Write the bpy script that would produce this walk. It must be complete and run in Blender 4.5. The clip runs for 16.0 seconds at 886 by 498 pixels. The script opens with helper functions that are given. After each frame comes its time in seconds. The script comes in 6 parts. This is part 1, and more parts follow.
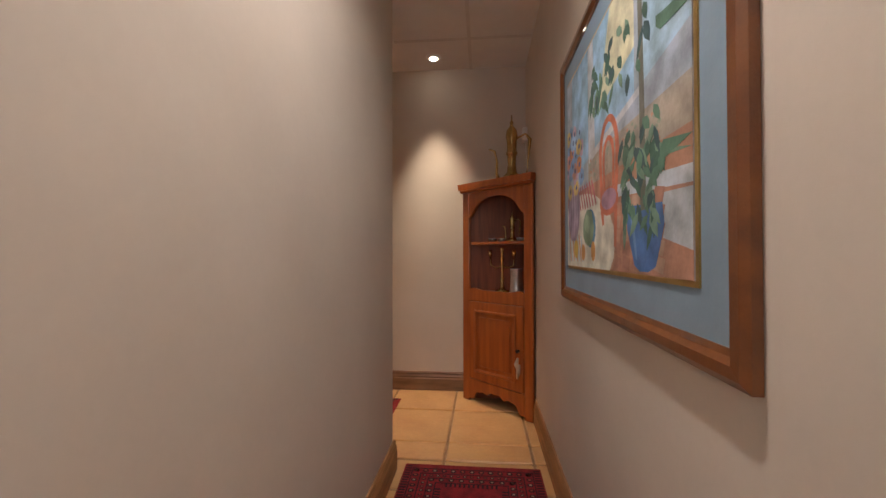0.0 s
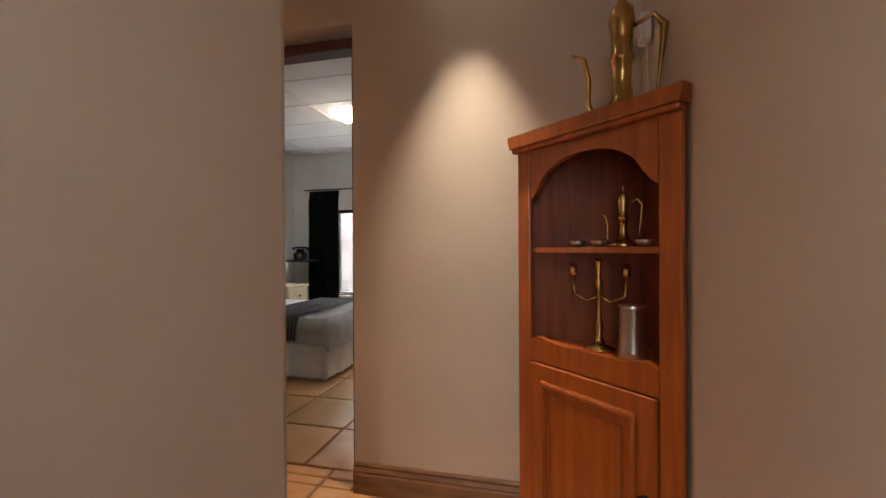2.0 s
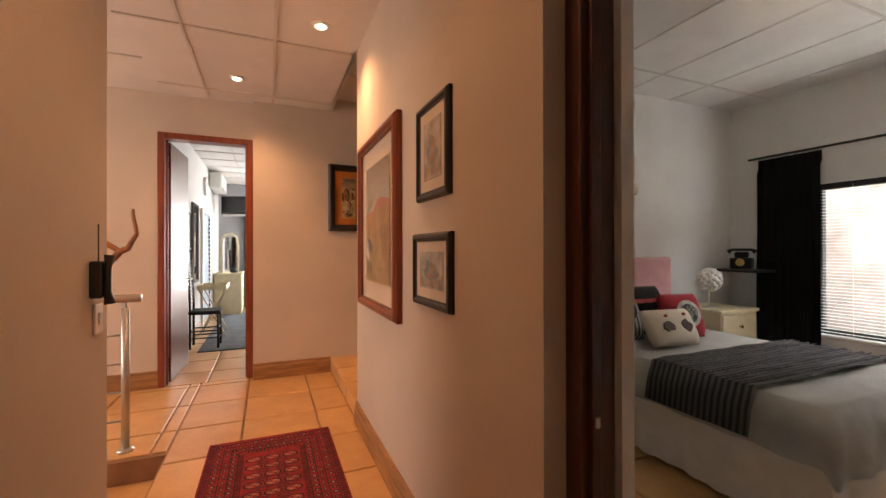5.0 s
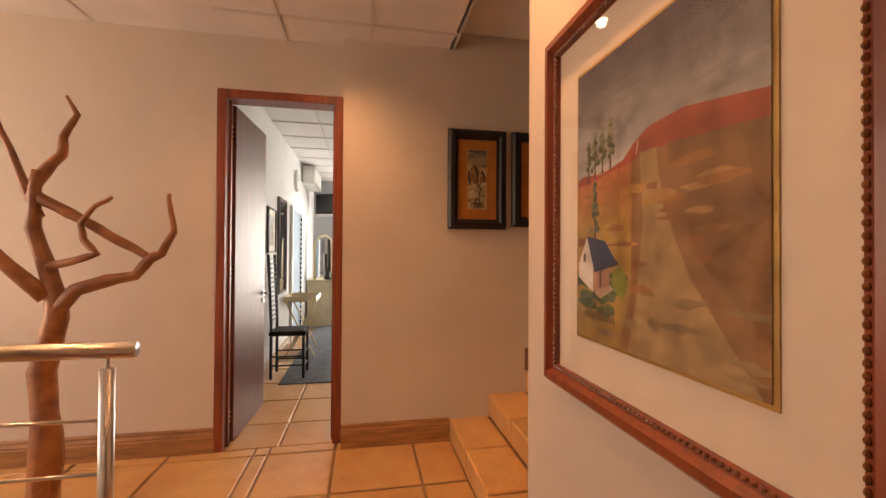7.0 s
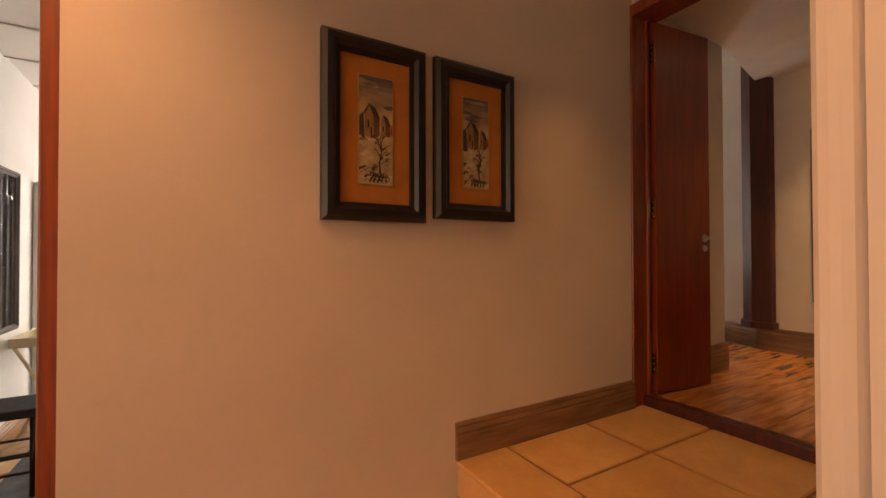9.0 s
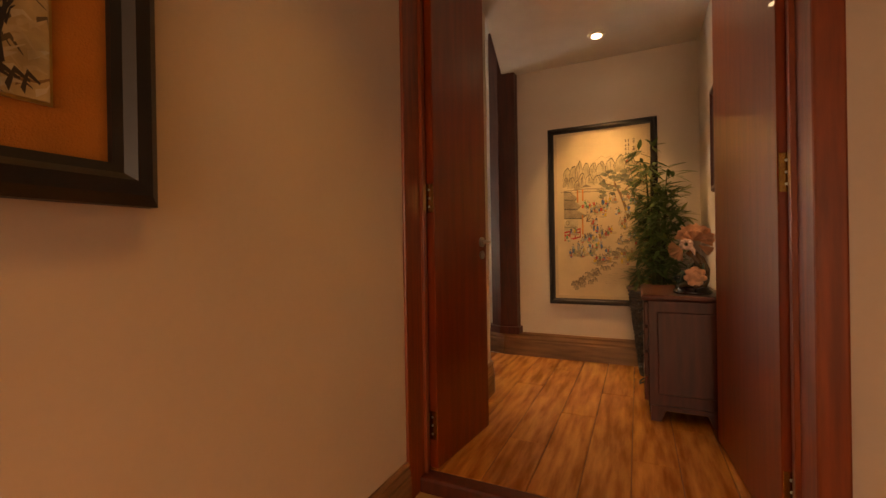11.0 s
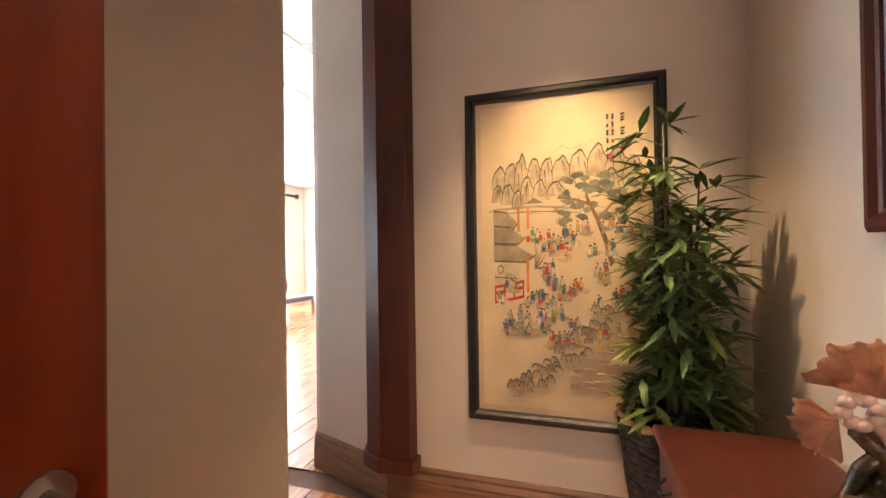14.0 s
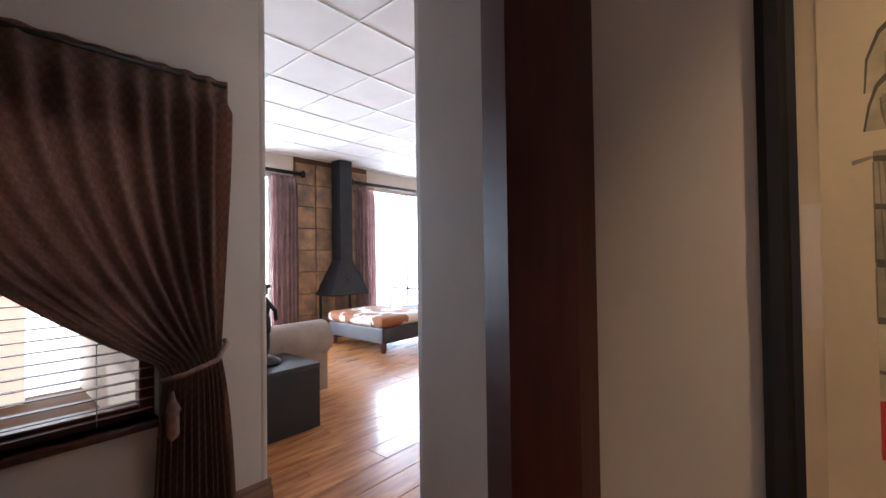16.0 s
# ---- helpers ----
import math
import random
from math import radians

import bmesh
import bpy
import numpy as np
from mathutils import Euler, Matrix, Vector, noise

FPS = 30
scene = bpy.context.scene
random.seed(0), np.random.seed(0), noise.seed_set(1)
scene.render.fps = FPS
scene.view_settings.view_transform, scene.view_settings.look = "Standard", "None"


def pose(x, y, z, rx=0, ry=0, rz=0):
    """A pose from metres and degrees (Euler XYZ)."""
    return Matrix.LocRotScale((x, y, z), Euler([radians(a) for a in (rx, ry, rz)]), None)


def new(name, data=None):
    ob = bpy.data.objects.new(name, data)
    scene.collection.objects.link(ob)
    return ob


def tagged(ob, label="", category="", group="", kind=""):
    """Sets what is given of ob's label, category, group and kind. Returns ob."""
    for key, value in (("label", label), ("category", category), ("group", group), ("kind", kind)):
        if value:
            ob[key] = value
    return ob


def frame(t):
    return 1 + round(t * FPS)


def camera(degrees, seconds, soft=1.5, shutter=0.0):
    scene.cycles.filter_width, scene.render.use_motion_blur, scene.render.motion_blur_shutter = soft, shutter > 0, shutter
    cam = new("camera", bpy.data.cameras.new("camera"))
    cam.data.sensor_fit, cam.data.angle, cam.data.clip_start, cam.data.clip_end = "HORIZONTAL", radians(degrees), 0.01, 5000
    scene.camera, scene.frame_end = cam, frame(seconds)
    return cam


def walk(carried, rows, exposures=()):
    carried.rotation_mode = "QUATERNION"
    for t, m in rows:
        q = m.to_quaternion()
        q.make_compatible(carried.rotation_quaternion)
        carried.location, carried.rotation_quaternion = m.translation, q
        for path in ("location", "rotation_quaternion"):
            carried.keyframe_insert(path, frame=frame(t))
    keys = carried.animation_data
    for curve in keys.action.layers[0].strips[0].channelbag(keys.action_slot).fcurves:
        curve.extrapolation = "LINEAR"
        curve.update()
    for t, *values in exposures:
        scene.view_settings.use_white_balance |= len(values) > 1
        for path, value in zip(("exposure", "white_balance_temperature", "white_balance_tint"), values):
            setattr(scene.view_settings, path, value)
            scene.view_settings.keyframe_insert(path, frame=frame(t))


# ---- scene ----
U = 1.18  # metres in one unit of the plan
cam = camera(93.8, 16.0)
PATH = [
    (0.0, -0.000, 0.000, 1.021, 0.73, 0.10, 5.39),
    (0.5, 0.010, 0.361, 1.038, 0.47, 0.18, 5.13),
    (1.0, 0.004, 0.729, 1.068, 0.22, 0.15, 4.79),
    (1.5, -0.011, 1.066, 1.090, 0.00, 0.22, 7.70),
    (2.0, -0.034, 1.383, 1.105, -0.14, 0.32, 13.99),
    (2.5, -0.075, 1.636, 1.114, -0.13, 0.36, 22.70),
    (3.0, -0.143, 1.911, 1.100, 0.07, 0.44, 31.22),
    (3.5, -0.215, 2.151, 1.089, 0.32, 0.43, 41.42),
    (4.0, -0.380, 2.337, 1.093, 0.27, 0.26, 51.20),
    (4.5, -0.643, 2.474, 1.113, 0.19, 0.17, 60.23),
    (5.0, -0.960, 2.579, 1.124, 0.14, 0.11, 67.13),
    (7.5, -2.749, 2.597, 1.153, 0.68, -0.39, 79.67),
    (8.0, -3.069, 2.648, 1.158, 0.61, -0.41, 76.27),
    (8.5, -3.335, 2.674, 1.173, 0.60, -0.20, 68.59),
    (9.0, -3.567, 2.766, 1.191, 0.71, 0.12, 59.88),
    (9.5, -3.788, 2.907, 1.206, 0.40, 0.32, 50.28),
    (10.0, -3.959, 3.066, 1.224, 0.11, 0.74, 40.75),
    (12.5, -4.375, 4.213, 1.347, 0.28, 0.87, 13.80),
    (13.0, -4.361, 4.448, 1.408, 0.39, 0.94, 13.50),
    (13.5, -4.373, 4.680, 1.451, 0.49, 0.96, 14.65),
    (14.0, -4.383, 4.930, 1.481, 0.40, 0.84, 17.89),
    (14.5, -4.436, 5.170, 1.509, 0.61, 0.85, 21.90),
    (15.0, -4.523, 5.371, 1.510, 0.74, 0.94, 27.32),
    (15.5, -4.628, 5.581, 1.513, 0.85, 0.98, 33.47),
    (16.0, -4.743, 5.780, 1.524, 0.92, 0.78, 40.67),
]
walk(cam, [(t, pose(U * x, U * y, U * z, 90 + pitch, roll, yaw)) for t, x, y, z, pitch, roll, yaw in PATH],
     exposures=[(0.0, 0.85, 6200, 10), (2.0, 1.0, 6300, 10), (3.5, 0.9, 6900, 11), (5.0, 0.8, 7100, 12), (7.5, 0.6, 7900, 12), (9.0, 0.6, 8600, 17),
                (10.0, 0.42, 11500, 20), (12.5, 1.2, 8600, 16), (13.5, 1.6, 6700, 11), (14.5, 1.0, 6300, 10), (15.2, 0.4, 6300, 10), (16.0, -0.1, 5500, 10)])

# ---- light ----
world = bpy.data.worlds.new("sky")
scene.world = world
world.use_nodes = True
sky = world.node_tree.nodes.new("ShaderNodeTexSky")
sky.sky_type, sky.sun_disc = "NISHITA", False
sky.sun_elevation, sky.sun_rotation = radians(50), radians(200)
world.node_tree.links.new(sky.outputs[0], world.node_tree.nodes["Background"].inputs[0])
world.node_tree.nodes["Background"].inputs[1].default_value = 0.12
sun = new("sun", bpy.data.lights.new("sun", "SUN"))
sun.data.energy, sun.data.angle, sun.data.color = 3.0, radians(0.6), (1.0, 0.95, 0.86)
sun.rotation_euler = (radians(40), 0, radians(-20))


def window_light(name, x, y, z, w, h, rz, watts, colour=(0.86, 0.93, 1.0)):
    """Daylight in a window's opening; it shines along the wall's inward normal (rz = 0: towards +y)."""
    ob = new(name, bpy.data.lights.new(name, "AREA"))
    ob.data.shape, ob.data.size, ob.data.size_y = "RECTANGLE", w * U, h * U
    ob.data.energy, ob.data.color = watts, colour
    ob.matrix_basis = pose(x * U, y * U, z * U, 90, 0, rz)
    return ob


def spot(x, y, z, watts, cone=75, colour=(1.0, 0.72, 0.42), tilt=(0, 0)):
    ob = new("downlight_beam", bpy.data.lights.new("downlight_beam", "SPOT"))
    ob.data.energy, ob.data.spot_size, ob.data.spot_blend = watts, radians(cone), 1.0
    ob.data.color, ob.data.shadow_soft_size = colour, 0.03
    ob.matrix_basis = pose(x * U, y * U, z * U - 0.03, tilt[0], tilt[1], 0)
    return ob


WARM, NEUTRAL = (1.0, 0.50, 0.24), (1.0, 0.80, 0.58)
spot(-0.34, 2.87, 2.42, 95, 54, NEUTRAL, (2, 0))
spot(-0.05, 0.6, 2.42, 58, 150, (1.0, 0.90, 0.82))
spot(-2.0, 2.45, 2.42, 16, 150, WARM)
spot(-4.42, 2.364, 2.42, 45, 140, WARM)
spot(-3.427, 2.86, 2.42, 45, 130, WARM)
spot(-4.45, 4.15, 2.52, 20, 78, (1.0, 0.54, 0.19))
spot(-4.42, 6.10, 2.51, 68, 78, (1.0, 0.66, 0.34), (7, 0))
spot(-4.22, 5.35, 2.51, 13, 105, (1.0, 0.70, 0.42))
window_light("stair_window_light", -3.9, -0.9, 1.3, 1.6, 1.8, 0, 42, (1.0, 0.72, 0.58))
# fill for the corridor, shining from an added opening behind the walk's start
window_light("corridor_fill_light", -0.05, -1.75, 1.35, 0.6, 1.4, 0, 5, (0.92, 0.94, 1.0))
window_light("bedroom_window_light", -2.0, 7.25, 2.15, 2.2, 0.7, 180, 260).matrix_basis = pose(-2.0 * U, 7.25 * U, 2.2 * U, -48, 0, 0)
window_light("study_window_light", -9.98, 3.1, 1.2, 0.95, 1.6, -90, 60)
window_light("lounge_window_light_a", -9.745, 7.6, 1.55, 1.5, 2.0, -90, 110)
window_light("lounge_window_light_b", -9.745, 10.75, 1.55, 1.8, 2.0, -90, 150)
bulb = new("bedroom_bulb", bpy.data.lights.new("bedroom_bulb", "POINT"))
bulb.data.energy, bulb.data.color, bulb.data.shadow_soft_size = 4, (1.0, 0.86, 0.68), 0.1
bulb.location = (-1.876 * U, 5.05 * U, 2.27 * U)

# ---- materials ----


def material(name, colour, rough=0.6, metal=0.0, scale=8.0, vary=0.12, bump=0.1, second=None, stretch=(1, 1, 1), per_object=0.0, coat=0.0, fine=90.0):
    """Colour that varies at two scales, with fine relief; stretch draws the grain out; per_object sets pieces apart."""
    m = bpy.data.materials.new(name)
    m.use_nodes = True
    nt = m.node_tree
    b = nt.nodes["Principled BSDF"]
    b.inputs["Roughness"].default_value, b.inputs["Metallic"].default_value = rough, metal
    b.inputs["Coat Weight"].default_value = coat
    tc, mp = nt.nodes.new("ShaderNodeTexCoord"), nt.nodes.new("ShaderNodeMapping")
    mp.inputs["Scale"].default_value = stretch
    nt.links.new(tc.outputs["Object"], mp.inputs[0])
    n1, n2 = nt.nodes.new("ShaderNodeTexNoise"), nt.nodes.new("ShaderNodeTexNoise")
    n1.inputs["Scale"].default_value, n2.inputs["Scale"].default_value = scale, fine
    n1.inputs["Detail"].default_value, n2.inputs["Detail"].default_value = 5, 3
    if per_object:
        info = nt.nodes.new("ShaderNodeObjectInfo")
        add = nt.nodes.new("ShaderNodeVectorMath")
        add.operation = "MULTIPLY_ADD"
        nt.links.new(info.outputs["Random"], add.inputs[0])
        add.inputs[1].default_value = (37, 51, 13)
        nt.links.new(mp.outputs[0], add.inputs[2])
        src = add.outputs[0]
    else:
        src = mp.outputs[0]
    nt.links.new(src, n1.inputs["Vector"])
    nt.links.new(src, n2.inputs["Vector"])
    ramp = nt.nodes.new("ShaderNodeValToRGB")
    second = second or tuple(c * (1 - 2.2 * vary) for c in colour)
    ramp.color_ramp.elements[0].color, ramp.color_ramp.elements[1].color = (*second, 1), (*colour, 1)
    ramp.color_ramp.elements[0].position, ramp.color_ramp.elements[1].position = 0.32, 0.66
    nt.links.new(n1.outputs[0], ramp.inputs[0])
    last = ramp.outputs[0]
    hsv = nt.nodes.new("ShaderNodeHueSaturation")
    nt.links.new(last, hsv.inputs["Color"])
    mul = nt.nodes.new("ShaderNodeMath")
    mul.operation = "MULTIPLY_ADD"
    nt.links.new(n2.outputs[0], mul.inputs[0])
    mul.inputs[1].default_value, mul.inputs[2].default_value = vary, 1 - vary / 2
    val = mul.outputs[0]
    if per_object:
        mul2 = nt.nodes.new("ShaderNodeMath")
        mul2.operation = "MULTIPLY_ADD"
        nt.links.new(info.outputs["Random"], mul2.inputs[0])
        mul2.inputs[1].default_value = per_object
        nt.links.new(val, mul2.inputs[2])
        val = mul2.outputs[0]
    nt.links.new(val, hsv.inputs["Value"])
    nt.links.new(hsv.outputs[0], b.inputs["Base Color"])
    if bump:
        bp = nt.nodes.new("ShaderNodeBump")
        bp.inputs["Strength"].default_value, bp.inputs["Distance"].default_value = bump, 0.01
        mix = nt.nodes.new("ShaderNodeMath")
        mix.operation = "MULTIPLY_ADD"
        nt.links.new(n1.outputs[0], mix.inputs[0])
        mix.inputs[1].default_value = 2.0
        nt.links.new(n2.outputs[0], mix.inputs[2])
        nt.links.new(mix.outputs[0], bp.inputs["Height"])
        nt.links.new(bp.outputs[0], b.inputs["Normal"])
    return m


def glowing(name, colour, strength):
    m = bpy.data.materials.new(name)
    m.use_nodes = True
    b = m.node_tree.nodes["Principled BSDF"]
    b.inputs["Emission Color"].default_value, b.inputs["Emission Strength"].default_value = (*colour, 1), strength
    return m


def glass(name, tint=(1, 1, 1), rough=0.0):
    """A thin pane: mostly clear, with a surface gloss."""
    m = bpy.data.materials.new(name)
    m.use_nodes = True
    nt = m.node_tree
    nt.nodes.remove(nt.nodes["Principled BSDF"])
    clear, gloss, mix, fr, pw = (nt.nodes.new(k) for k in ("ShaderNodeBsdfTransparent", "ShaderNodeBsdfGlossy", "ShaderNodeMixShader", "ShaderNodeLayerWeight", "ShaderNodeMath"))
    clear.inputs[0].default_value, gloss.inputs["Roughness"].default_value = (*tint, 1), rough
    pw.operation = "POWER"
    pw.inputs[1].default_value = 4.0
    nt.links.new(fr.outputs["Facing"], pw.inputs[0])
    half = nt.nodes.new("ShaderNodeMath")
    half.operation = "MULTIPLY_ADD"
    half.inputs[1].default_value, half.inputs[2].default_value = 0.5, 0.02
    nt.links.new(pw.outputs[0], half.inputs[0])
    nt.links.new(half.outputs[0], mix.inputs[0])
    nt.links.new(clear.outputs[0], mix.inputs[1])
    nt.links.new(gloss.outputs[0], mix.inputs[2])
    nt.links.new(mix.outputs[0], nt.nodes["Material Output"].inputs[0])
    return m


def woven(name, a, b_, scale, rough=0.9, kind="WAVE"):
    """Cloth: two threads' colours in a fine check or stripe."""
    m = material(name, a, rough, bump=0.25, scale=30, fine=400)
    nt = m.node_tree
    tc = nt.nodes["Texture Coordinate"]
    tex = nt.nodes.new("ShaderNodeTexWave" if kind == "WAVE" else "ShaderNodeTexChecker")
    tex.inputs["Scale"].default_value = scale
    nt.links.new(tc.outputs["Object"], tex.inputs["Vector"])
    mix = nt.nodes.new("ShaderNodeMix")
    mix.data_type = "RGBA"
    nt.links.new(tex.outputs[1] if kind != "WAVE" else tex.outputs["Fac"], mix.inputs[0])
    hsv = nt.nodes["Hue/Saturation/Value"]
    src = hsv.inputs["Color"].links[0].from_socket
    nt.links.new(src, mix.inputs[6])
    mix.inputs[7].default_value = (*b_, 1)
    nt.links.new(mix.outputs[2], hsv.inputs["Color"])
    return m


PLASTER = material("beige_plaster", (0.62, 0.54, 0.46), 0.75, scale=1.6, vary=0.05, bump=0.035, fine=55)
WHITE_WALL = material("white_plaster", (0.74, 0.74, 0.74), 0.8, scale=2, vary=0.04, bump=0.08, fine=60)
GREY_WALL = material("grey_plaster", (0.32, 0.32, 0.34), 0.8, scale=2, vary=0.05, bump=0.08)
CEIL = material("ceiling_board", (0.72, 0.70, 0.68), 0.85, scale=3, vary=0.04, bump=0.12, fine=220)
COVER = material("cover_strip", (0.62, 0.59, 0.56), 0.7, vary=0.04, bump=0.03)
TILE = material("terracotta_tile", (0.58, 0.34, 0.14), 0.33, scale=5, vary=0.16, bump=0.10, second=(0.50, 0.27, 0.11), per_object=0.10, fine=40)
GROUT = material("grout", (0.40, 0.25, 0.14), 0.9, scale=12, vary=0.15, bump=0.2)
SKIRT = material("oak_skirting", (0.40, 0.20, 0.08), 0.45, scale=4, vary=0.2, bump=0.08, stretch=(1, 1, 9), fine=60)
SKIRT_X = material("brown_oak_skirting", (0.26, 0.14, 0.075), 0.4, scale=4, vary=0.2, bump=0.08, stretch=(1, 1, 9), fine=60)
CHERRY = material("cherry_veneer", (0.21, 0.032, 0.007), 0.36, scale=5, vary=0.16, bump=0.03, second=(0.14, 0.020, 0.005), stretch=(6, 6, 0.5), fine=70, coat=0.15)
CHERRY_FRAME = material("cherry_frame", (0.26, 0.055, 0.018), 0.4, scale=6, vary=0.2, bump=0.05, second=(0.15, 0.03, 0.012), stretch=(7, 7, 0.5), coat=0.15)
DARK_FRAME = material("dark_mahogany", (0.075, 0.020, 0.012), 0.35, scale=6, vary=0.2, bump=0.05, stretch=(7, 7, 0.5), coat=0.2)
MAHOG = material("mahogany", (0.085, 0.014, 0.007), 0.48, scale=6, vary=0.2, bump=0.04, stretch=(6, 6, 0.6), coat=0.08)
PINE = material("orange_pine", (0.41, 0.105, 0.015), 0.36, scale=4, vary=0.2, bump=0.05, second=(0.27, 0.062, 0.010), stretch=(7, 7, 0.6), fine=50, coat=0.2)
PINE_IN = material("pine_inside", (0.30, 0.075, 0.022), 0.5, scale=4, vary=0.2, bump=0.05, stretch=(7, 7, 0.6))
PLANK = material("laminate_plank", (0.50, 0.22, 0.075), 0.26, scale=3.5, vary=0.25, bump=0.04, second=(0.24, 0.085, 0.025), stretch=(7, 0.9, 1), per_object=0.16, fine=30, coat=0.2)
PLANK_GAP = material("plank_gap", (0.12, 0.055, 0.022), 0.8)
GOLD_WOOD = material("honey_wood_frame", (0.19, 0.060, 0.014), 0.3, scale=5, vary=0.25, bump=0.05, second=(0.11, 0.032, 0.009), stretch=(3, 3, 3), coat=0.4)
BLACK_WOOD = material("black_lacquer", (0.010, 0.009, 0.010), 0.42, vary=0.2, bump=0.03)
GILT = material("gilt", (0.55, 0.36, 0.12), 0.35, metal=0.7, vary=0.15, bump=0.05)
BRASS = material("brass", (0.62, 0.43, 0.16), 0.22, metal=1.0, scale=14, vary=0.15, bump=0.05)
STEEL = material("brushed_steel", (0.62, 0.60, 0.57), 0.28, metal=1.0, vary=0.06, bump=0.03, stretch=(1, 1, 30))
DARK_METAL = material("dark_metal", (0.025, 0.026, 0.03), 0.45, metal=0.5, vary=0.15, bump=0.05)
BLACK = material("black_plastic", (0.015, 0.015, 0.016), 0.35, vary=0.1, bump=0.02)
WHITE = material("white_paint", (0.78, 0.77, 0.74), 0.45, vary=0.04, bump=0.03)
CREAM = material("cream_paint", (0.66, 0.57, 0.38), 0.45, vary=0.06, bump=0.04)
MAT_BLUE = material("grey_blue_mount", (0.24, 0.33, 0.42), 0.7, vary=0.05, bump=0.04)
MAT_WHITE = material("cream_mount", (0.70, 0.62, 0.52), 0.7, vary=0.04, bump=0.03)
LINEN = material("white_linen", (0.76, 0.75, 0.73), 0.9, scale=9, vary=0.05, bump=0.25, fine=300)
PINK = material("pink_fabric", (0.62, 0.33, 0.34), 0.9, vary=0.06, bump=0.2, fine=300)
BLACK_CLOTH = material("black_cloth", (0.010, 0.010, 0.013), 0.9, vary=0.2, bump=0.2, fine=200)
GREY_CLOTH = material("grey_cloth", (0.16, 0.15, 0.16), 0.9, vary=0.1, bump=0.2, fine=200)
GREY_RUG = material("grey_rug", (0.11, 0.12, 0.14), 0.95, vary=0.2, bump=0.5, fine=260)
TAUPE = woven("taupe_curtain", (0.46, 0.32, 0.27), (0.30, 0.20, 0.165), 44, kind="CHECK")
nt = TAUPE.node_tree
sheer, blend = nt.nodes.new("ShaderNodeBsdfTranslucent"), nt.nodes.new("ShaderNodeMixShader")
sheer.inputs[0].default_value, blend.inputs[0].default_value = (0.42, 0.20, 0.14, 1), 0.35
nt.links.new(nt.nodes["Principled BSDF"].outputs[0], blend.inputs[1])
nt.links.new(sheer.outputs[0], blend.inputs[2])
nt.links.new(blend.outputs[0], nt.nodes["Material Output"].inputs[0])
MAUVE = material("mauve_curtain", (0.42, 0.29, 0.28), 0.9, scale=6, vary=0.12, bump=0.2, fine=250)
LEATHER = material("black_leather", (0.030, 0.026, 0.034), 0.32, vary=0.15, bump=0.15, fine=180)
SOFA = material("taupe_upholstery", (0.33, 0.25, 0.20), 0.9, vary=0.1, bump=0.25, fine=250)
STONE = material("rust_slate", (0.30, 0.17, 0.085), 0.75, scale=5, vary=0.3, bump=0.4, second=(0.10, 0.075, 0.06), per_object=0.5, fine=30)
DRIFT = material("varnished_driftwood", (0.40, 0.155, 0.055), 0.4, scale=9, vary=0.3, bump=0.3, second=(0.20, 0.07, 0.028), coat=0.2)
WICKER = material("grey_wicker", (0.085, 0.062, 0.052), 0.8, scale=40, vary=0.35, bump=0.6)
LEAF = material("bamboo_leaf", (0.11, 0.18, 0.055), 0.5, scale=4, vary=0.3, bump=0.05, second=(0.05, 0.10, 0.03), fine=30)
LEAF_PALE = material("young_bamboo_leaf", (0.22, 0.26, 0.06), 0.5, scale=4, vary=0.2, bump=0.05)
CANE = material("bamboo_cane", (0.10, 0.11, 0.04), 0.5, vary=0.3, bump=0.1)
CORAL = material("peach_coral_shell", (0.78, 0.43, 0.28), 0.55, scale=20, vary=0.15, bump=0.3)
BARK = material("glazed_brown_root", (0.13, 0.055, 0.025), 0.25, scale=8, vary=0.5, bump=0.4, second=(0.025, 0.04, 0.018), coat=0.4)
EBONY = material("polished_black_base", (0.008, 0.007, 0.008), 0.12, vary=0.1, bump=0.0, coat=0.5)
BRICK_OUT = material("outside_wall", (0.42, 0.35, 0.31), 0.85, scale=5, vary=0.15, bump=0.3)
PANE = glass("window_glass")
PICTURE_GLASS = glass("picture_glass")
LAMP_ON = glowing("lit_lamp", (1.0, 0.86, 0.66), 14.0)
BOWL_ON = glowing("lit_glass_bowl", (1.0, 0.90, 0.72), 4.0)
DAYLIGHT = glowing("bright_outdoors", (0.95, 0.97, 1.0), 7.0)


def cow():
    m = material("cow_hide", (0.72, 0.66, 0.60), 0.75, scale=3.2, vary=0.05, bump=0.15, fine=200)
    r = m.node_tree.nodes["Color Ramp"].color_ramp
    r.interpolation = "CONSTANT"
    r.elements[0].position, r.elements[1].position = 0.0, 0.5
    r.elements[0].color = (0.30, 0.115, 0.045, 1)
    return m


COW = cow()
PAINT = {}


def paint(r, g, b, rough=0.7):
    key = (round(r, 2), round(g, 2), round(b, 2))
    if key not in PAINT:
        PAINT[key] = material("painted_colour", (r, g, b), rough, scale=14, vary=0.22, bump=0.08, fine=120)
    return PAINT[key]


# ---- building helpers (plan units) ----


def link(name, bm, mat, parent=None, label="", smooth=False):
    bmesh.ops.transform(bm, matrix=Matrix.Scale(U, 4), verts=bm.verts)
    bmesh.ops.recalc_face_normals(bm, faces=bm.faces)
    me = bpy.data.meshes.new(name)
    bm.to_mesh(me)
    bm.free()
    me.materials.append(mat)
    if smooth:
        for p in me.polygons:
            p.use_smooth = True
    ob = new(name, me)
    if parent:
        ob.parent = parent
    if label:
        ob["label"] = label
    return ob


def part(name, bm, mat, parent, label="", smooth=False):
    return link(name, bm, mat, parent, label, smooth)


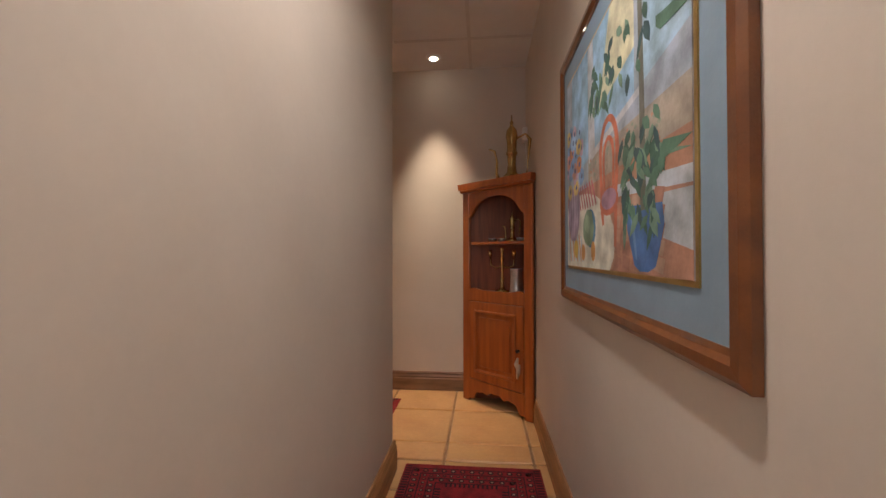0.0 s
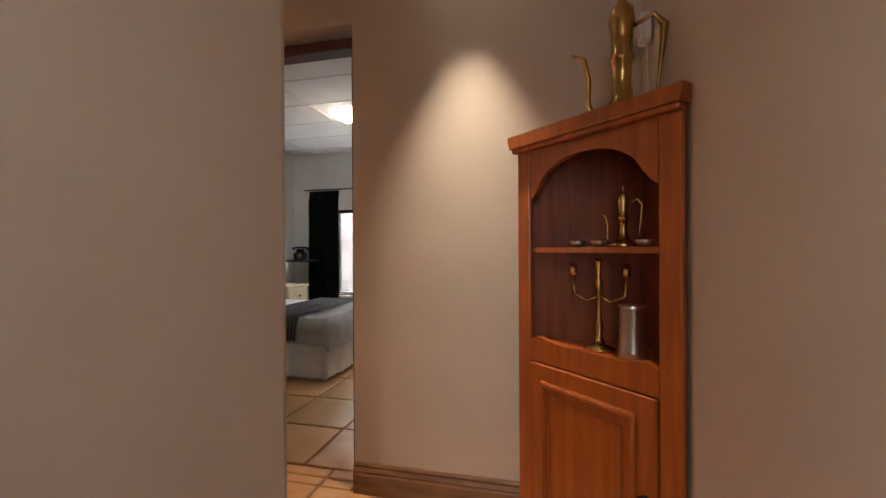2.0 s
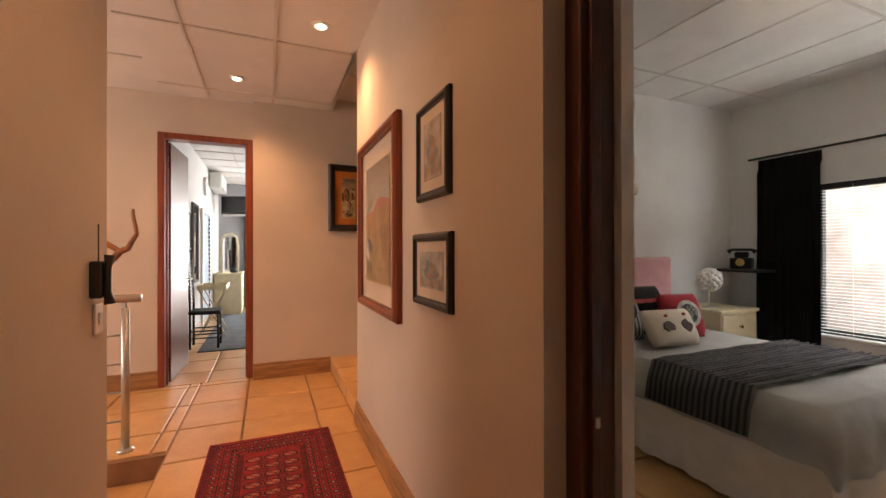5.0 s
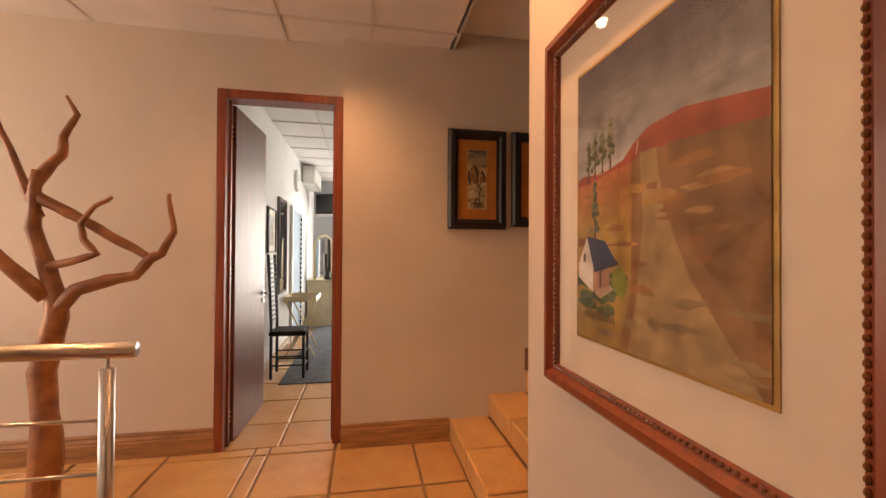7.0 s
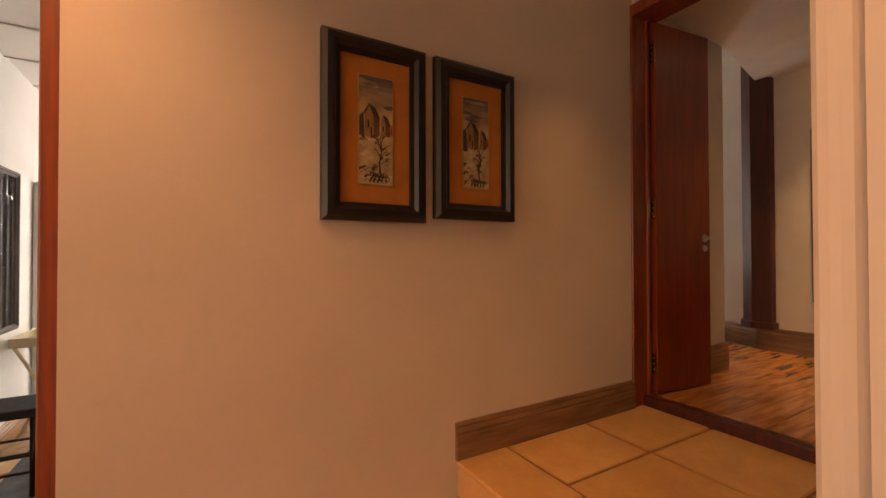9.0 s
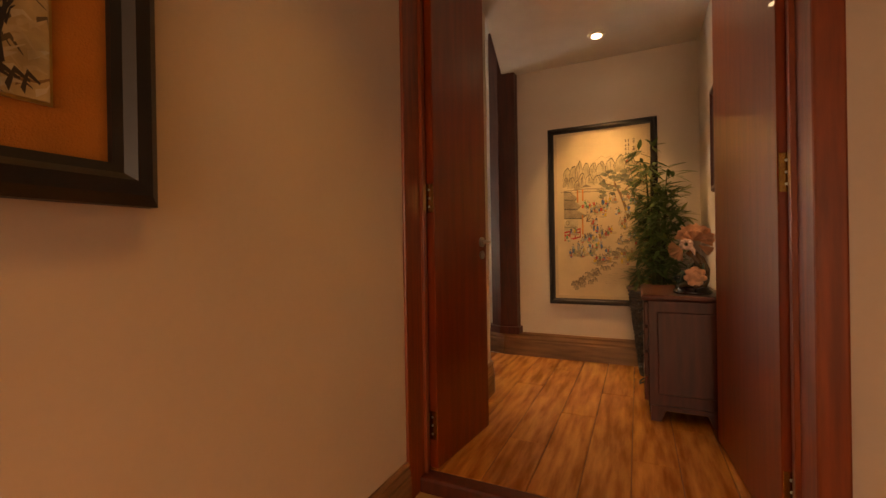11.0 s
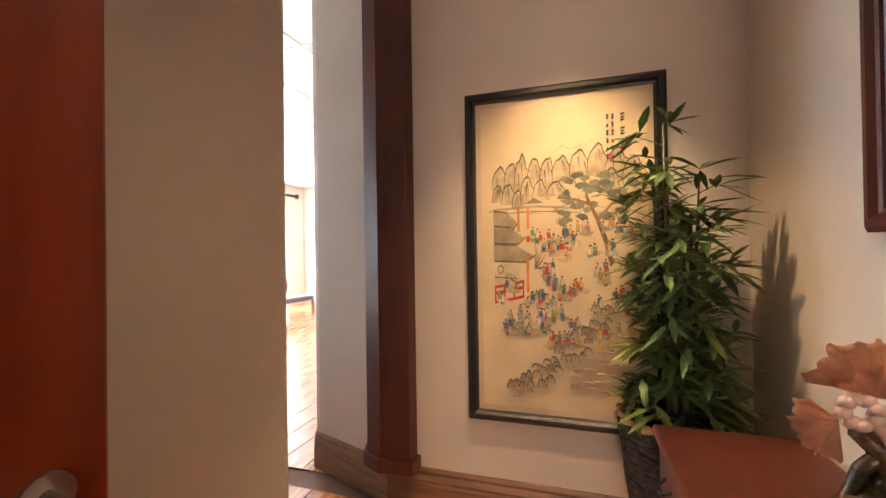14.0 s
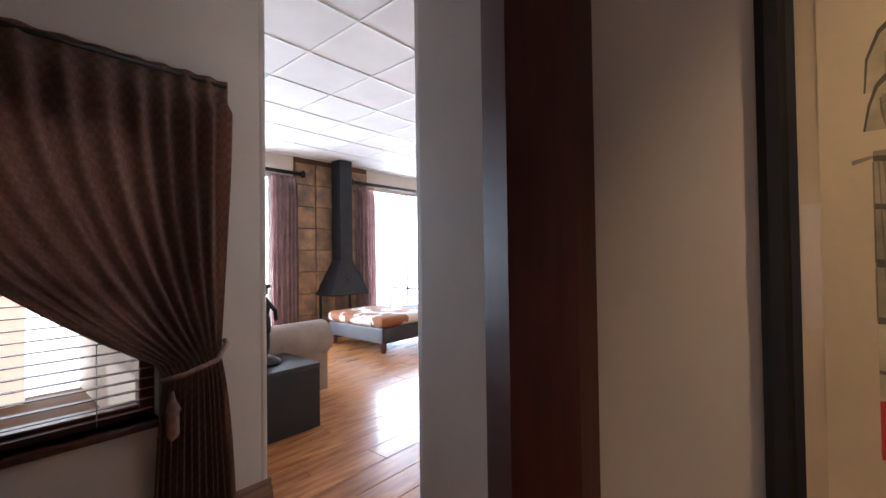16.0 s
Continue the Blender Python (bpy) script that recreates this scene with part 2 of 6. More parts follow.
def thing(name, x, y, z, rz, label, category, group=""):
    ob = new(name)
    ob.empty_display_size = 0.1
    ob.matrix_basis = pose(x * U, y * U, z * U, 0, 0, rz)
    return tagged(ob, label, category, group)


def structure(name, bm, mat, label="", smooth=False):
    return tagged(link(name, bm, mat, None, label, smooth), kind="structure")


def bx(bm, x0, y0, z0, x1, y1, z1, bevel=0.0, seg=1):
    vs = [bm.verts.new(p) for p in ((x0, y0, z0), (x1, y0, z0), (x1, y1, z0), (x0, y1, z0), (x0, y0, z1), (x1, y0, z1), (x1, y1, z1), (x0, y1, z1))]
    fs = [bm.faces.new([vs[i] for i in f]) for f in ((3, 2, 1, 0), (4, 5, 6, 7), (0, 1, 5, 4), (1, 2, 6, 5), (2, 3, 7, 6), (3, 0, 4, 7))]
    if bevel:
        bmesh.ops.bevel(bm, geom=list({e for f in fs for e in f.edges}), offset=bevel, segments=seg, affect="EDGES", profile=0.5)
    return bm


def box(*a, **k):
    return bx(bmesh.new(), *a, **k)


def prism(pts, z0, z1, bm=None):
    bm = bm or bmesh.new()
    lo = [bm.verts.new((x, y, z0)) for x, y in pts]
    hi = [bm.verts.new((x, y, z1)) for x, y in pts]
    n = len(pts)
    bm.faces.new(lo[::-1])
    bm.faces.new(hi)
    for i in range(n):
        bm.faces.new((lo[i], lo[(i + 1) % n], hi[(i + 1) % n], hi[i]))
    return bm


def upright(pts, y0, y1, bm=None):
    """A flat shape in x and z, with depth from y0 to y1."""
    bm = bm or bmesh.new()
    a = [bm.verts.new((x, y0, z)) for x, z in pts]
    b = [bm.verts.new((x, y1, z)) for x, z in pts]
    n = len(pts)
    bm.faces.new(a)
    bm.faces.new(b[::-1])
    for i in range(n):
        bm.faces.new((a[i], b[i], b[(i + 1) % n], a[(i + 1) % n]))
    return bm


def ring(bm, centre, axis_u, axis_v, r, seg):
    return [bm.verts.new(Vector(centre) + r * (math.cos(2 * math.pi * i / seg) * axis_u + math.sin(2 * math.pi * i / seg) * axis_v)) for i in range(seg)]


def tube(pts, radii, seg=10, bm=None):
    """A round bar through the points, with a radius at each."""
    bm = bm or bmesh.new()
    pts = [Vector(p) for p in pts]
    radii = radii if isinstance(radii, (list, tuple)) else [radii] * len(pts)
    last = None
    for i, p in enumerate(pts):
        d = (pts[min(i + 1, len(pts) - 1)] - pts[max(i - 1, 0)]).normalized()
        u = d.orthogonal().normalized() if last is None else (last[1] - d * last[1].dot(d)).normalized()
        v = d.cross(u)
        r = ring(bm, p, u, v, radii[i], seg)
        if last:
            for k in range(seg):
                bm.faces.new((last[0][k], last[0][(k + 1) % seg], r[(k + 1) % seg], r[k]))
        else:
            bm.faces.new(r[::-1])
        last = (r, u)
    bm.faces.new(last[0])
    return bm


def lathe(profile, seg=20, bm=None, at=(0, 0, 0)):
    """Turned shape: (radius, height) from bottom to top."""
    bm = bm or bmesh.new()
    rows = [ring(bm, (at[0], at[1], at[2] + z), Vector((1, 0, 0)), Vector((0, 1, 0)), max(r, 0.0005), seg) for r, z in profile]
    for a, b in zip(rows, rows[1:]):
        for k in range(seg):
            bm.faces.new((a[k], a[(k + 1) % seg], b[(k + 1) % seg], b[k]))
    bm.faces.new(rows[0][::-1])
    bm.faces.new(rows[-1])
    return bm


def blob(x, y, z, rx, ry, rz, seg=14, bm=None, rough=0.0):
    bm = bm or bmesh.new()
    res = bmesh.ops.create_uvsphere(bm, u_segments=seg, v_segments=max(6, seg // 2), radius=1)
    for v in res["verts"]:
        k = 1 + rough * noise.noise(v.co * 3 + Vector((x * 7, y * 7, z * 7)))
        v.co = Vector((x + v.co.x * rx * k, y + v.co.y * ry * k, z + v.co.z * rz * k))
    return bm


def frame_bar(bm, w, h, width, depth, back=0.0):
    """Four mitred bars of a picture frame round an opening of w by h (x across, z up, centre at 0), rounded towards the front (-y)."""
    prof = [(0, back), (0, -depth * 0.55), (width * 0.22, -depth * 0.62), (width * 0.40, -depth), (width * 0.75, -depth * 0.95), (width, -depth * 0.6), (width, back)]
    corners = [(-1, -1), (1, -1), (1, 1), (-1, 1)]
    rings = []
    for sx, sz in corners:
        rings.append([bm.verts.new((sx * (w / 2 + o), y, sz * (h / 2 + o))) for o, y in prof])
    for i in range(4):
        a, b = rings[i], rings[(i + 1) % 4]
        for k in range(len(prof)):
            bm.faces.new((a[k], b[k], b[(k + 1) % len(prof)], a[(k + 1) % len(prof)]))
    return bm


def oval(cx, cz, rx, rz, n=14, wob=0.0, seed=0):
    rnd = random.Random(seed)
    return [(cx + rx * math.cos(2 * math.pi * i / n) * (1 + wob * rnd.uniform(-1, 1)), cz + rz * math.sin(2 * math.pi * i / n) * (1 + wob * rnd.uniform(-1, 1))) for i in range(n)]


def rect(x0, z0, x1, z1):
    return [(x0, z0), (x1, z0), (x1, z1), (x0, z1)]


def stroke(pts, w0, w1=None):
    """A brush stroke along the points, its width running from w0 to w1."""
    w1 = w0 if w1 is None else w1
    left, right, n = [], [], len(pts)
    for i, (u, v) in enumerate(pts):
        a, b = pts[max(i - 1, 0)], pts[min(i + 1, n - 1)]
        dx, dy = b[0] - a[0], b[1] - a[1]
        q = math.hypot(dx, dy) or 1.0
        w = (w0 + (w1 - w0) * i / (n - 1)) / 2
        left.append((u - dy / q * w, v + dx / q * w))
        right.append((u + dy / q * w, v - dx / q * w))
    return left + right[::-1]


def arc(cx, cz, rx, rz, a0, a1, n=10):
    return [(cx + rx * math.cos(radians(a0 + (a1 - a0) * i / n)), cz + rz * math.sin(radians(a0 + (a1 - a0) * i / n))) for i in range(n + 1)]


def blade(u, v, ang, l, w):
    """A pointed leaf in a painting."""
    c, q = math.cos(ang), math.sin(ang)
    return [(u + l * t * c - w * b * q, v + l * t * q + w * b * c) for t, b in ((0, 0), (.3, .5), (.65, .42), (1, 0), (.65, -.42), (.3, -.5))]


def picture(x, y, z, rz, w, h, bar, depth, frame_mat, label, mount=0.0, mount_mat=None, mount2=0.0, mount2_mat=None, base=None, shapes=(), glazed=True, name="framed_picture"):
    """A framed picture whose outside is w by h; it faces -y before the turn rz. shapes: (points in 0..1 of the image, colour)."""
    ob = thing(name, x, y, z, rz, label, "picture")
    iw, ih = w - 2 * bar, h - 2 * bar
    part("frame", frame_bar(bmesh.new(), iw, ih, bar, depth), frame_mat, ob, smooth=False)
    part("backing", box(-iw / 2 - bar * .5, -0.006, -ih / 2 - bar * .5, iw / 2 + bar * .5, -0.001, ih / 2 + bar * .5), BLACK_WOOD, ob)
    yy = -0.008
    if mount:
        part("mount", box(-iw / 2, yy - .002, -ih / 2, iw / 2, yy + .002, ih / 2), mount_mat, ob)
        iw, ih, yy = iw - 2 * mount, ih - 2 * mount, yy - 0.003
    if mount2:
        part("slip", box(-iw / 2, yy - .002, -ih / 2, iw / 2, yy + .001, ih / 2), mount2_mat, ob)
        iw, ih, yy = iw - 2 * mount2, ih - 2 * mount2, yy - 0.003
    part("image", box(-iw / 2, yy - .001, -ih / 2, iw / 2, yy + .001, ih / 2), base or paint(.6, .5, .4), ob)
    groups = {}
    for k, (pts, col) in enumerate(shapes):
        groups.setdefault(col, []).append((k, pts))
    for col, items in groups.items():
        bm = bmesh.new()
        for k, pts in items:
            upright([((min(max(u, 0), 1) - .5) * iw, (min(max(v, 0), 1) - .5) * ih) for u, v in pts], yy - .00125 - .000003 * k, yy - .0009, bm)
        tagged(part("painted_shape", bm, paint(*col), ob), kind="stuff")
    if glazed:
        g = part("glass", box(-(w / 2 - bar), -depth * .45, -(h / 2 - bar), w / 2 - bar, -depth * .45 + .002, h / 2 - bar), PICTURE_GLASS, ob)
        g.visible_shadow = False
    return ob


def skirting(name, x0, y0, x1, y1, z, side, h=0.14, mat=None, d=0.018):
    """Moulded skirting from one point to the other; side: the way it sticks out (unit x, y)."""
    bm = bmesh.new()
    prof = [(0, 0), (d, 0), (d, h * .62), (d * .8, h * .68), (d * .95, h * .74), (d * .55, h * .86), (d * .7, h * .92), (d * .4, h), (0, h)]
    rows = [[bm.verts.new((x + side[0] * o, y + side[1] * o, z + q)) for o, q in prof] for x, y in ((x0, y0), (x1, y1))]
    n = len(prof)
    for k in range(n):
        bm.faces.new((rows[0][k], rows[1][k], rows[1][(k + 1) % n], rows[0][(k + 1) % n]))
    bm.faces.new(rows[0])
    bm.faces.new(rows[1][::-1])
    return structure(name, bm, mat or SKIRT)

# ---- structure ----
CZ, PF, LC = 2.42, 0.46, 2.85
T_ = 0.15

structure("wall_east_corridor", box(0.325, -1.9, -0.2, 0.475, 3.265, CZ + .1), PLASTER)
structure("wall_south_corridor", prism([(-0.423, -1.75), (-0.423, 1.935), (-0.428, 1.950), (-0.443, 1.956), (-2.75, 2.06), (-2.765, 2.055), (-2.77, 2.04), (-2.77, 0.6), (-2.62, 0.6), (-2.62, 1.9), (-0.573, 1.80), (-0.573, -1.75)], -0.2, CZ + .1), PLASTER)
# end wall out of view; its opening is added to let the fill in
bm = bmesh.new()
for x0, x1, z0, z1 in ((-0.573, -0.35, -.2, 2.52), (0.25, 0.325, -.2, 2.52), (-0.35, 0.25, -.2, 0.65), (-0.35, 0.25, 2.05, 2.52)):
    bx(bm, x0, -1.9, z0, x1, -1.75, z1)
structure("wall_end_corridor", bm, PLASTER)
# wall with the bedroom's door
bm = bmesh.new()
for x0, x1, z0, z1 in ((-0.885, 0.325, -.2, 2.52), (-1.685, -0.885, 2.13, 2.52), (-3.655, -1.685, -.2, 2.52)):
    bx(bm, x0, 3.115, z0, x1, 3.265, z1)
structure("wall_north_hall", bm, PLASTER)
structure("corner_post_stairs", box(-3.685, 3.115, -.2, -3.655, 3.265, 2.52, bevel=.012, seg=3), PLASTER)
# wall with the study's door, and the stair wall that stands a little proud of it
bm = bmesh.new()
for y0, y1, z0, z1 in ((-1.05, 1.75, -.2, 2.52), (2.45, 2.46, -.2, 2.52), (1.75, 2.45, 2.10, 2.52)):
    bx(bm, -5.12, y0, z0, -5.0, y1, z1)
structure("wall_west_hall", bm, PLASTER)
structure("wall_stairs_west", box(-5.12, 2.46, -.2, -4.915, 4.68, 2.75), PLASTER)
structure("wall_stairs_east", box(-3.67, 3.265, -.2, -3.52, 4.68, 2.75), PLASTER)
bm = bmesh.new()
bx(bm, -5.12, 4.68, -.2, -4.96, 4.86, 2.95)
bx(bm, -3.81, 4.68, -.2, -3.52, 4.86, 2.95)
bx(bm, -4.96, 4.68, 2.46, -3.81, 4.86, 2.95)
structure("wall_stair_head", bm, PLASTER)
# stairwell
bm = bmesh.new()
for x0, x1, z0, z1 in ((-5.12, -4.75, -2.2, 2.52), (-3.05, -2.62, -2.2, 2.52), (-4.75, -3.05, -2.2, 0.35), (-4.75, -3.05, 2.25, 2.52)):
    bx(bm, x0, -1.05, z0, x1, -0.9, z1)
structure("wall_stairwell_south", bm, PLASTER)
structure("wall_stairwell_east", box(-2.62, -0.9, -2.2, -2.5, 1.9, -0.2), PLASTER)
# passage beyond the double door
structure("wall_passage_east", box(-3.86, 4.86, 0.2, -3.71, 6.625, 2.95), PLASTER)
structure("wall_passage_west", prism([(-4.93, 4.86), (-4.95, 5.63), (-4.955, 5.645), (-4.97, 5.65), (-5.09, 5.65), (-5.10, 5.64), (-5.10, 4.86)], 0.2, 2.95), PLASTER)
structure("wall_passage_north", prism([(-3.71, 6.475), (-5.12, 6.475), (-5.56, 6.635), (-5.59, 6.65), (-5.60, 6.68), (-5.59, 6.72), (-5.56, 6.76), (-5.5, 6.79), (-3.71, 6.79)], 0.2, LC + .1), PLASTER)
# bay with the window
bm = bmesh.new()
for y0, y1, z0, z1 in ((4.86, 5.30, .2, 2.95), (6.22, 6.572, .2, 2.95), (5.30, 6.22, .2, .99), (5.30, 6.22, 1.98, 2.95)):
    bx(bm, -6.55, y0, z0, -6.40, y1, z1)
structure("wall_bay_window", bm, PLASTER)
structure("wall_bay_end", box(-6.425, 6.572, .2, -6.40, 6.60, 2.95, bevel=.01, seg=2), PLASTER)
structure("wall_bay_south", box(-6.4, 4.72, .2, -5.12, 4.86, 2.95), PLASTER)
# lounge
structure("wall_lounge_south", box(-9.9, 6.45, .2, -6.55, 6.60, 2.95), PLASTER)
bm = bmesh.new()
for y0, y1, z0, z1 in ((6.60, 6.85, .2, 2.95), (8.35, 9.85, .2, 2.95), (11.65, 12.2, .2, 2.95), (6.85, 8.35, 2.6, 2.95), (9.85, 11.65, 2.6, 2.95), (6.85, 8.35, .2, .5), (9.85, 11.65, .2, .5)):
    bx(bm, -9.9, y0, z0, -9.75, y1, z1)
structure("wall_lounge_west", bm, PLASTER)
structure("wall_lounge_north", box(-9.9, 12.2, .2, -5.4, 12.35, 2.95), PLASTER)
structure("wall_lounge_east", box(-5.5, 6.79, .2, -5.35, 12.2, 2.95), PLASTER)
# bedroom
structure("wall_bedroom_west", box(-3.52, 3.265, -.2, -3.50, 6.58, 2.52), WHITE_WALL)
structure("wall_bedroom_east", box(0.2, 3.265, -.2, 0.325, 6.58, 2.52), WHITE_WALL)
bm = bmesh.new()
for x0, x1, z0, z1 in ((-3.52, -2.86, -.2, 2.52), (-1.1, 0.325, -.2, 2.52), (-2.86, -1.1, -.2, .46), (-2.86, -1.1, 1.64, 2.52)):
    bx(bm, x0, 6.58, z0, x1, 6.70, z1)
structure("wall_bedroom_north", bm, WHITE_WALL)
bm = bmesh.new()
bx(bm, -3.5, 3.265, -.01, -1.618, 3.300, 2.42)
bx(bm, -0.90, 3.265, -.01, 0.2, 3.275, 2.42)
structure("wall_bedroom_south", bm, WHITE_WALL)
# study
structure("wall_study_south", box(-10.1, 1.55, -.2, -5.12, 1.70, 2.52), WHITE_WALL)
structure("wall_study_north", box(-10.1, 4.6, -.2, -5.12, 4.72, 2.52), WHITE_WALL)
bm = bmesh.new()
for y0, y1, z0, z1 in ((1.7, 2.62, -.2, 2.52), (3.58, 4.6, -.2, 2.52), (2.62, 3.58, -.2, .35), (2.62, 3.58, 1.95, 2.52)):
    bx(bm, -10.1, y0, z0, -10.0, y1, z1)
structure("wall_study_west", bm, GREY_WALL)

# ceilings: boards with cover strips between them


def ceiling(name, x0, y0, x1, y1, z, xs, ys, width=0.022, strip=None):
    bm = bmesh.new()
    bx(bm, x0, y0, z, x1, y1, z + .08)
    structure(name, bm, CEIL)
    bm = bmesh.new()
    for x in xs:
        bx(bm, x - width / 2, y0, z - .008, x + width / 2, y1, z - .0005)
    for y in ys:
        bx(bm, x0, y - width / 2, z - .006, x1, y + width / 2, z - .0004)
    structure(name + "_strips", bm, strip or COVER)


ceiling("ceiling_corridor", -0.573, -1.9, 0.475, 3.115, CZ, (-0.08,), (2.67, 1.65, 0.63, -0.4))
ceiling("ceiling_hall", -5.0, 1.80, -0.573, 3.115, CZ, (-4.73, -3.72, -2.71, -1.70), (2.12, 2.62), 0.018)
ceiling("ceiling_stairs", -4.915, 3.115, -3.67, 4.72, 2.53, (-4.3,), (3.7,), 0.018)
ceiling("ceiling_stairwell", -5.0, -0.9, -2.62, 1.80, CZ, (-4.3, -3.6), (0.2, 1.1), 0.018)
structure("ceiling_edge_stairs", box(-4.93, 3.10, CZ, -3.66, 3.13, 2.55), CEIL)
ceiling("ceiling_bedroom", -3.5, 3.275, 0.2, 6.58, CZ, (-3.15, -2.13, -1.11, -.09), (3.74, 4.25, 4.76, 5.27, 5.78, 6.29), 0.014)
ceiling("ceiling_study", -10.0, 1.70, -5.12, 4.6, CZ, tuple(-5.6 - .51 * i for i in range(9)), (2.15, 3.17, 4.19), 0.016)
structure("ceiling_passage", prism([(-3.71, 4.86), (-3.71, 6.475), (-5.11, 6.475), (-4.95, 5.65), (-4.93, 4.86)], 2.513, LC + .05), material("smooth_ceiling", (0.74, 0.72, 0.70), 0.85, vary=.03, bump=.05))
ceiling("ceiling_lounge", -9.9, 4.86, -4.93, 12.2, LC, tuple(-9.66 + .51 * i for i in range(9)), tuple(5.2 + .51 * i for i in range(14)), 0.018, WHITE)

# skirtings
skirting("skirting_corridor_east", 0.325, -1.75, 0.325, 3.1, 0, (-1, 0))
skirting("skirting_corridor_west", -0.423, -1.75, -0.423, 1.955, 0, (1, 0))
skirting("skirting_hall_south", -0.44, 1.956, -2.76, 2.06, 0, (0, 1))
skirting("skirting_hall_north_a", -0.885, 3.115, 0.325, 3.115, 0, (0, -1), mat=SKIRT_X)
skirting("skirting_hall_north_b", -3.68, 3.115, -1.685, 3.115, 0, (0, -1))
skirting("skirting_hall_west", -5.0, -0.9, -5.0, 1.75, 0, (1, 0))
skirting("skirting_stair_foot", -4.915, 2.46, -4.915, 3.11, 0, (1, 0))
skirting("skirting_landing_west", -4.915, 3.60, -4.915, 4.66, 0.41, (1, 0), mat=SKIRT_X)
skirting("skirting_landing_east", -3.67, 3.60, -3.67, 4.66, 0.41, (-1, 0), mat=SKIRT_X)
skirting("skirting_passage_north", -3.86, 6.475, -5.12, 6.475, PF, (0, -1), .17, SKIRT_X)
skirting("skirting_passage_angle", -5.12, 6.475, -5.59, 6.65, PF, (-0.34, -0.94), .17, SKIRT_X)
skirting("skirting_passage_east", -3.86, 4.86, -3.86, 6.475, PF, (-1, 0), .17, SKIRT_X)
skirting("skirting_passage_west", -4.93, 4.86, -4.952, 5.65, PF, (1, 0), .17, SKIRT_X)
skirting("skirting_passage_end", -4.95, 5.652, -5.10, 5.652, PF, (0, 1), .17, SKIRT_X)
skirting("skirting_bay", -6.40, 4.86, -6.40, 6.60, PF, (1, 0), .17, SKIRT_X)
skirting("skirting_bay_end", -6.40, 6.602, -6.56, 6.602, PF, (0, 1), .17, SKIRT_X)
skirting("skirting_study", -6.0, 1.70, -10.0, 1.70, 0, (0, 1))

# floors under the pieces
floor_hall = structure("floor_hall", box(-5.12, 2.055, -.2, 0.325, 3.12, -.012), GROUT)
floor_corridor = structure("floor_corridor", box(-0.43, -1.75, -.2, 0.325, 2.055, -.012), GROUT)
floor_rail = structure("floor_beside_stairwell", box(-5.12, -0.9, -.2, -3.70, 2.055, -.012), GROUT)
floor_bedroom = structure("floor_bedroom", box(-3.52, 3.12, -.2, 0.325, 6.6, -.012), GROUT)
floor_study = structure("floor_study", box(-10.1, 1.6, -.2, -5.12, 4.7, -.012), GROUT)
floor_landing = structure("floor_landing", box(-4.915, 3.62, -.2, -3.67, 4.76, .398), GROUT)
floor_passage = structure("floor_passage", box(-9.9, 4.76, .2, -3.71, 12.2, PF - .008), PLANK_GAP)
structure("ground", box(-90, -90, -2.5, 90, 90, -2.3), BRICK_OUT)

# three steps up
for i, y in enumerate((3.11, 3.355, 3.60)):
    z = .137 * (i + 1)
    st = structure("step_%d" % (i + 1), box(-4.915, y + .012, -.1, -3.67, y + .26, z - .012), GROUT)
    for k in range(3):
        a = -4.915 + .415 * k
        part("tile", box(a + .008, y - .004, z - .014, a + .407, y + (.24 if i < 2 else .235), z, bevel=.006), TILE, st)
        part("riser_tile", box(a + .008, y + .004, z - .134, a + .407, y + .014, z - .018, bevel=.003), TILE, st)
# steps down
for i in range(4):
    st = structure("step_down_%d" % (i + 1), box(-3.70 + .3 * i, 0.9, -2.0, -3.40 + .3 * i, 2.055, -.14 * (i + 1) - .012), GROUT)
    for k in range(3):
        part("tile", box(-3.695 + .3 * i, .91 + .38 * k, -.14 * (i + 1) - .012, -3.41 + .3 * i, 1.28 + .38 * k, -.14 * (i + 1), bevel=.005), TILE, st)
structure("stairwell_edge", box(-3.702, -0.9, -2.0, -3.69, 2.05, -.014), material("brown_riser", (0.34, 0.17, 0.09), .5))
structure("threshold", box(-4.93, 4.735, .40, -3.83, 4.80, PF + .003, bevel=.010, seg=2), MAHOG)


# ---- doors ----


def door_frame(name, axis, a0, a1, face, z0, top, depth, mat, width=0.055, proud=0.02, side=1):
    """Lining and architrave round an opening a0..a1 of a wall along axis 'x' or 'y'; face: the wall's near face, side: the way it looks."""
    ob = tagged(new(name), kind="structure")

    def put(n, p0, p1, q0, q1, zz0, zz1, bevel=.006):
        lo, hi = min(q0, q1), max(q0, q1)
        b = box(p0, lo, zz0, p1, hi, zz1, bevel=bevel, seg=2) if axis == "x" else box(lo, p0, zz0, hi, p1, zz1, bevel=bevel, seg=2)
        return part(n, b, mat, ob)
    back = face - side * depth
    put("jamb", a0, a0 + width, back, face + side * proud, z0, top)
    put("jamb", a1 - width, a1, back, face + side * proud, z0, top)
    put("head", a0 + width - .004, a1 - width + .004, back, face + side * (proud - .002), top - width, top)
    put("stop", a0 + width - .002, a0 + width + .012, back + side * .05, back + side * .075, z0, top - width, .002)
    put("stop", a1 - width - .012, a1 - width + .002, back + side * .05, back + side * .075, z0, top - width, .002)
    return ob


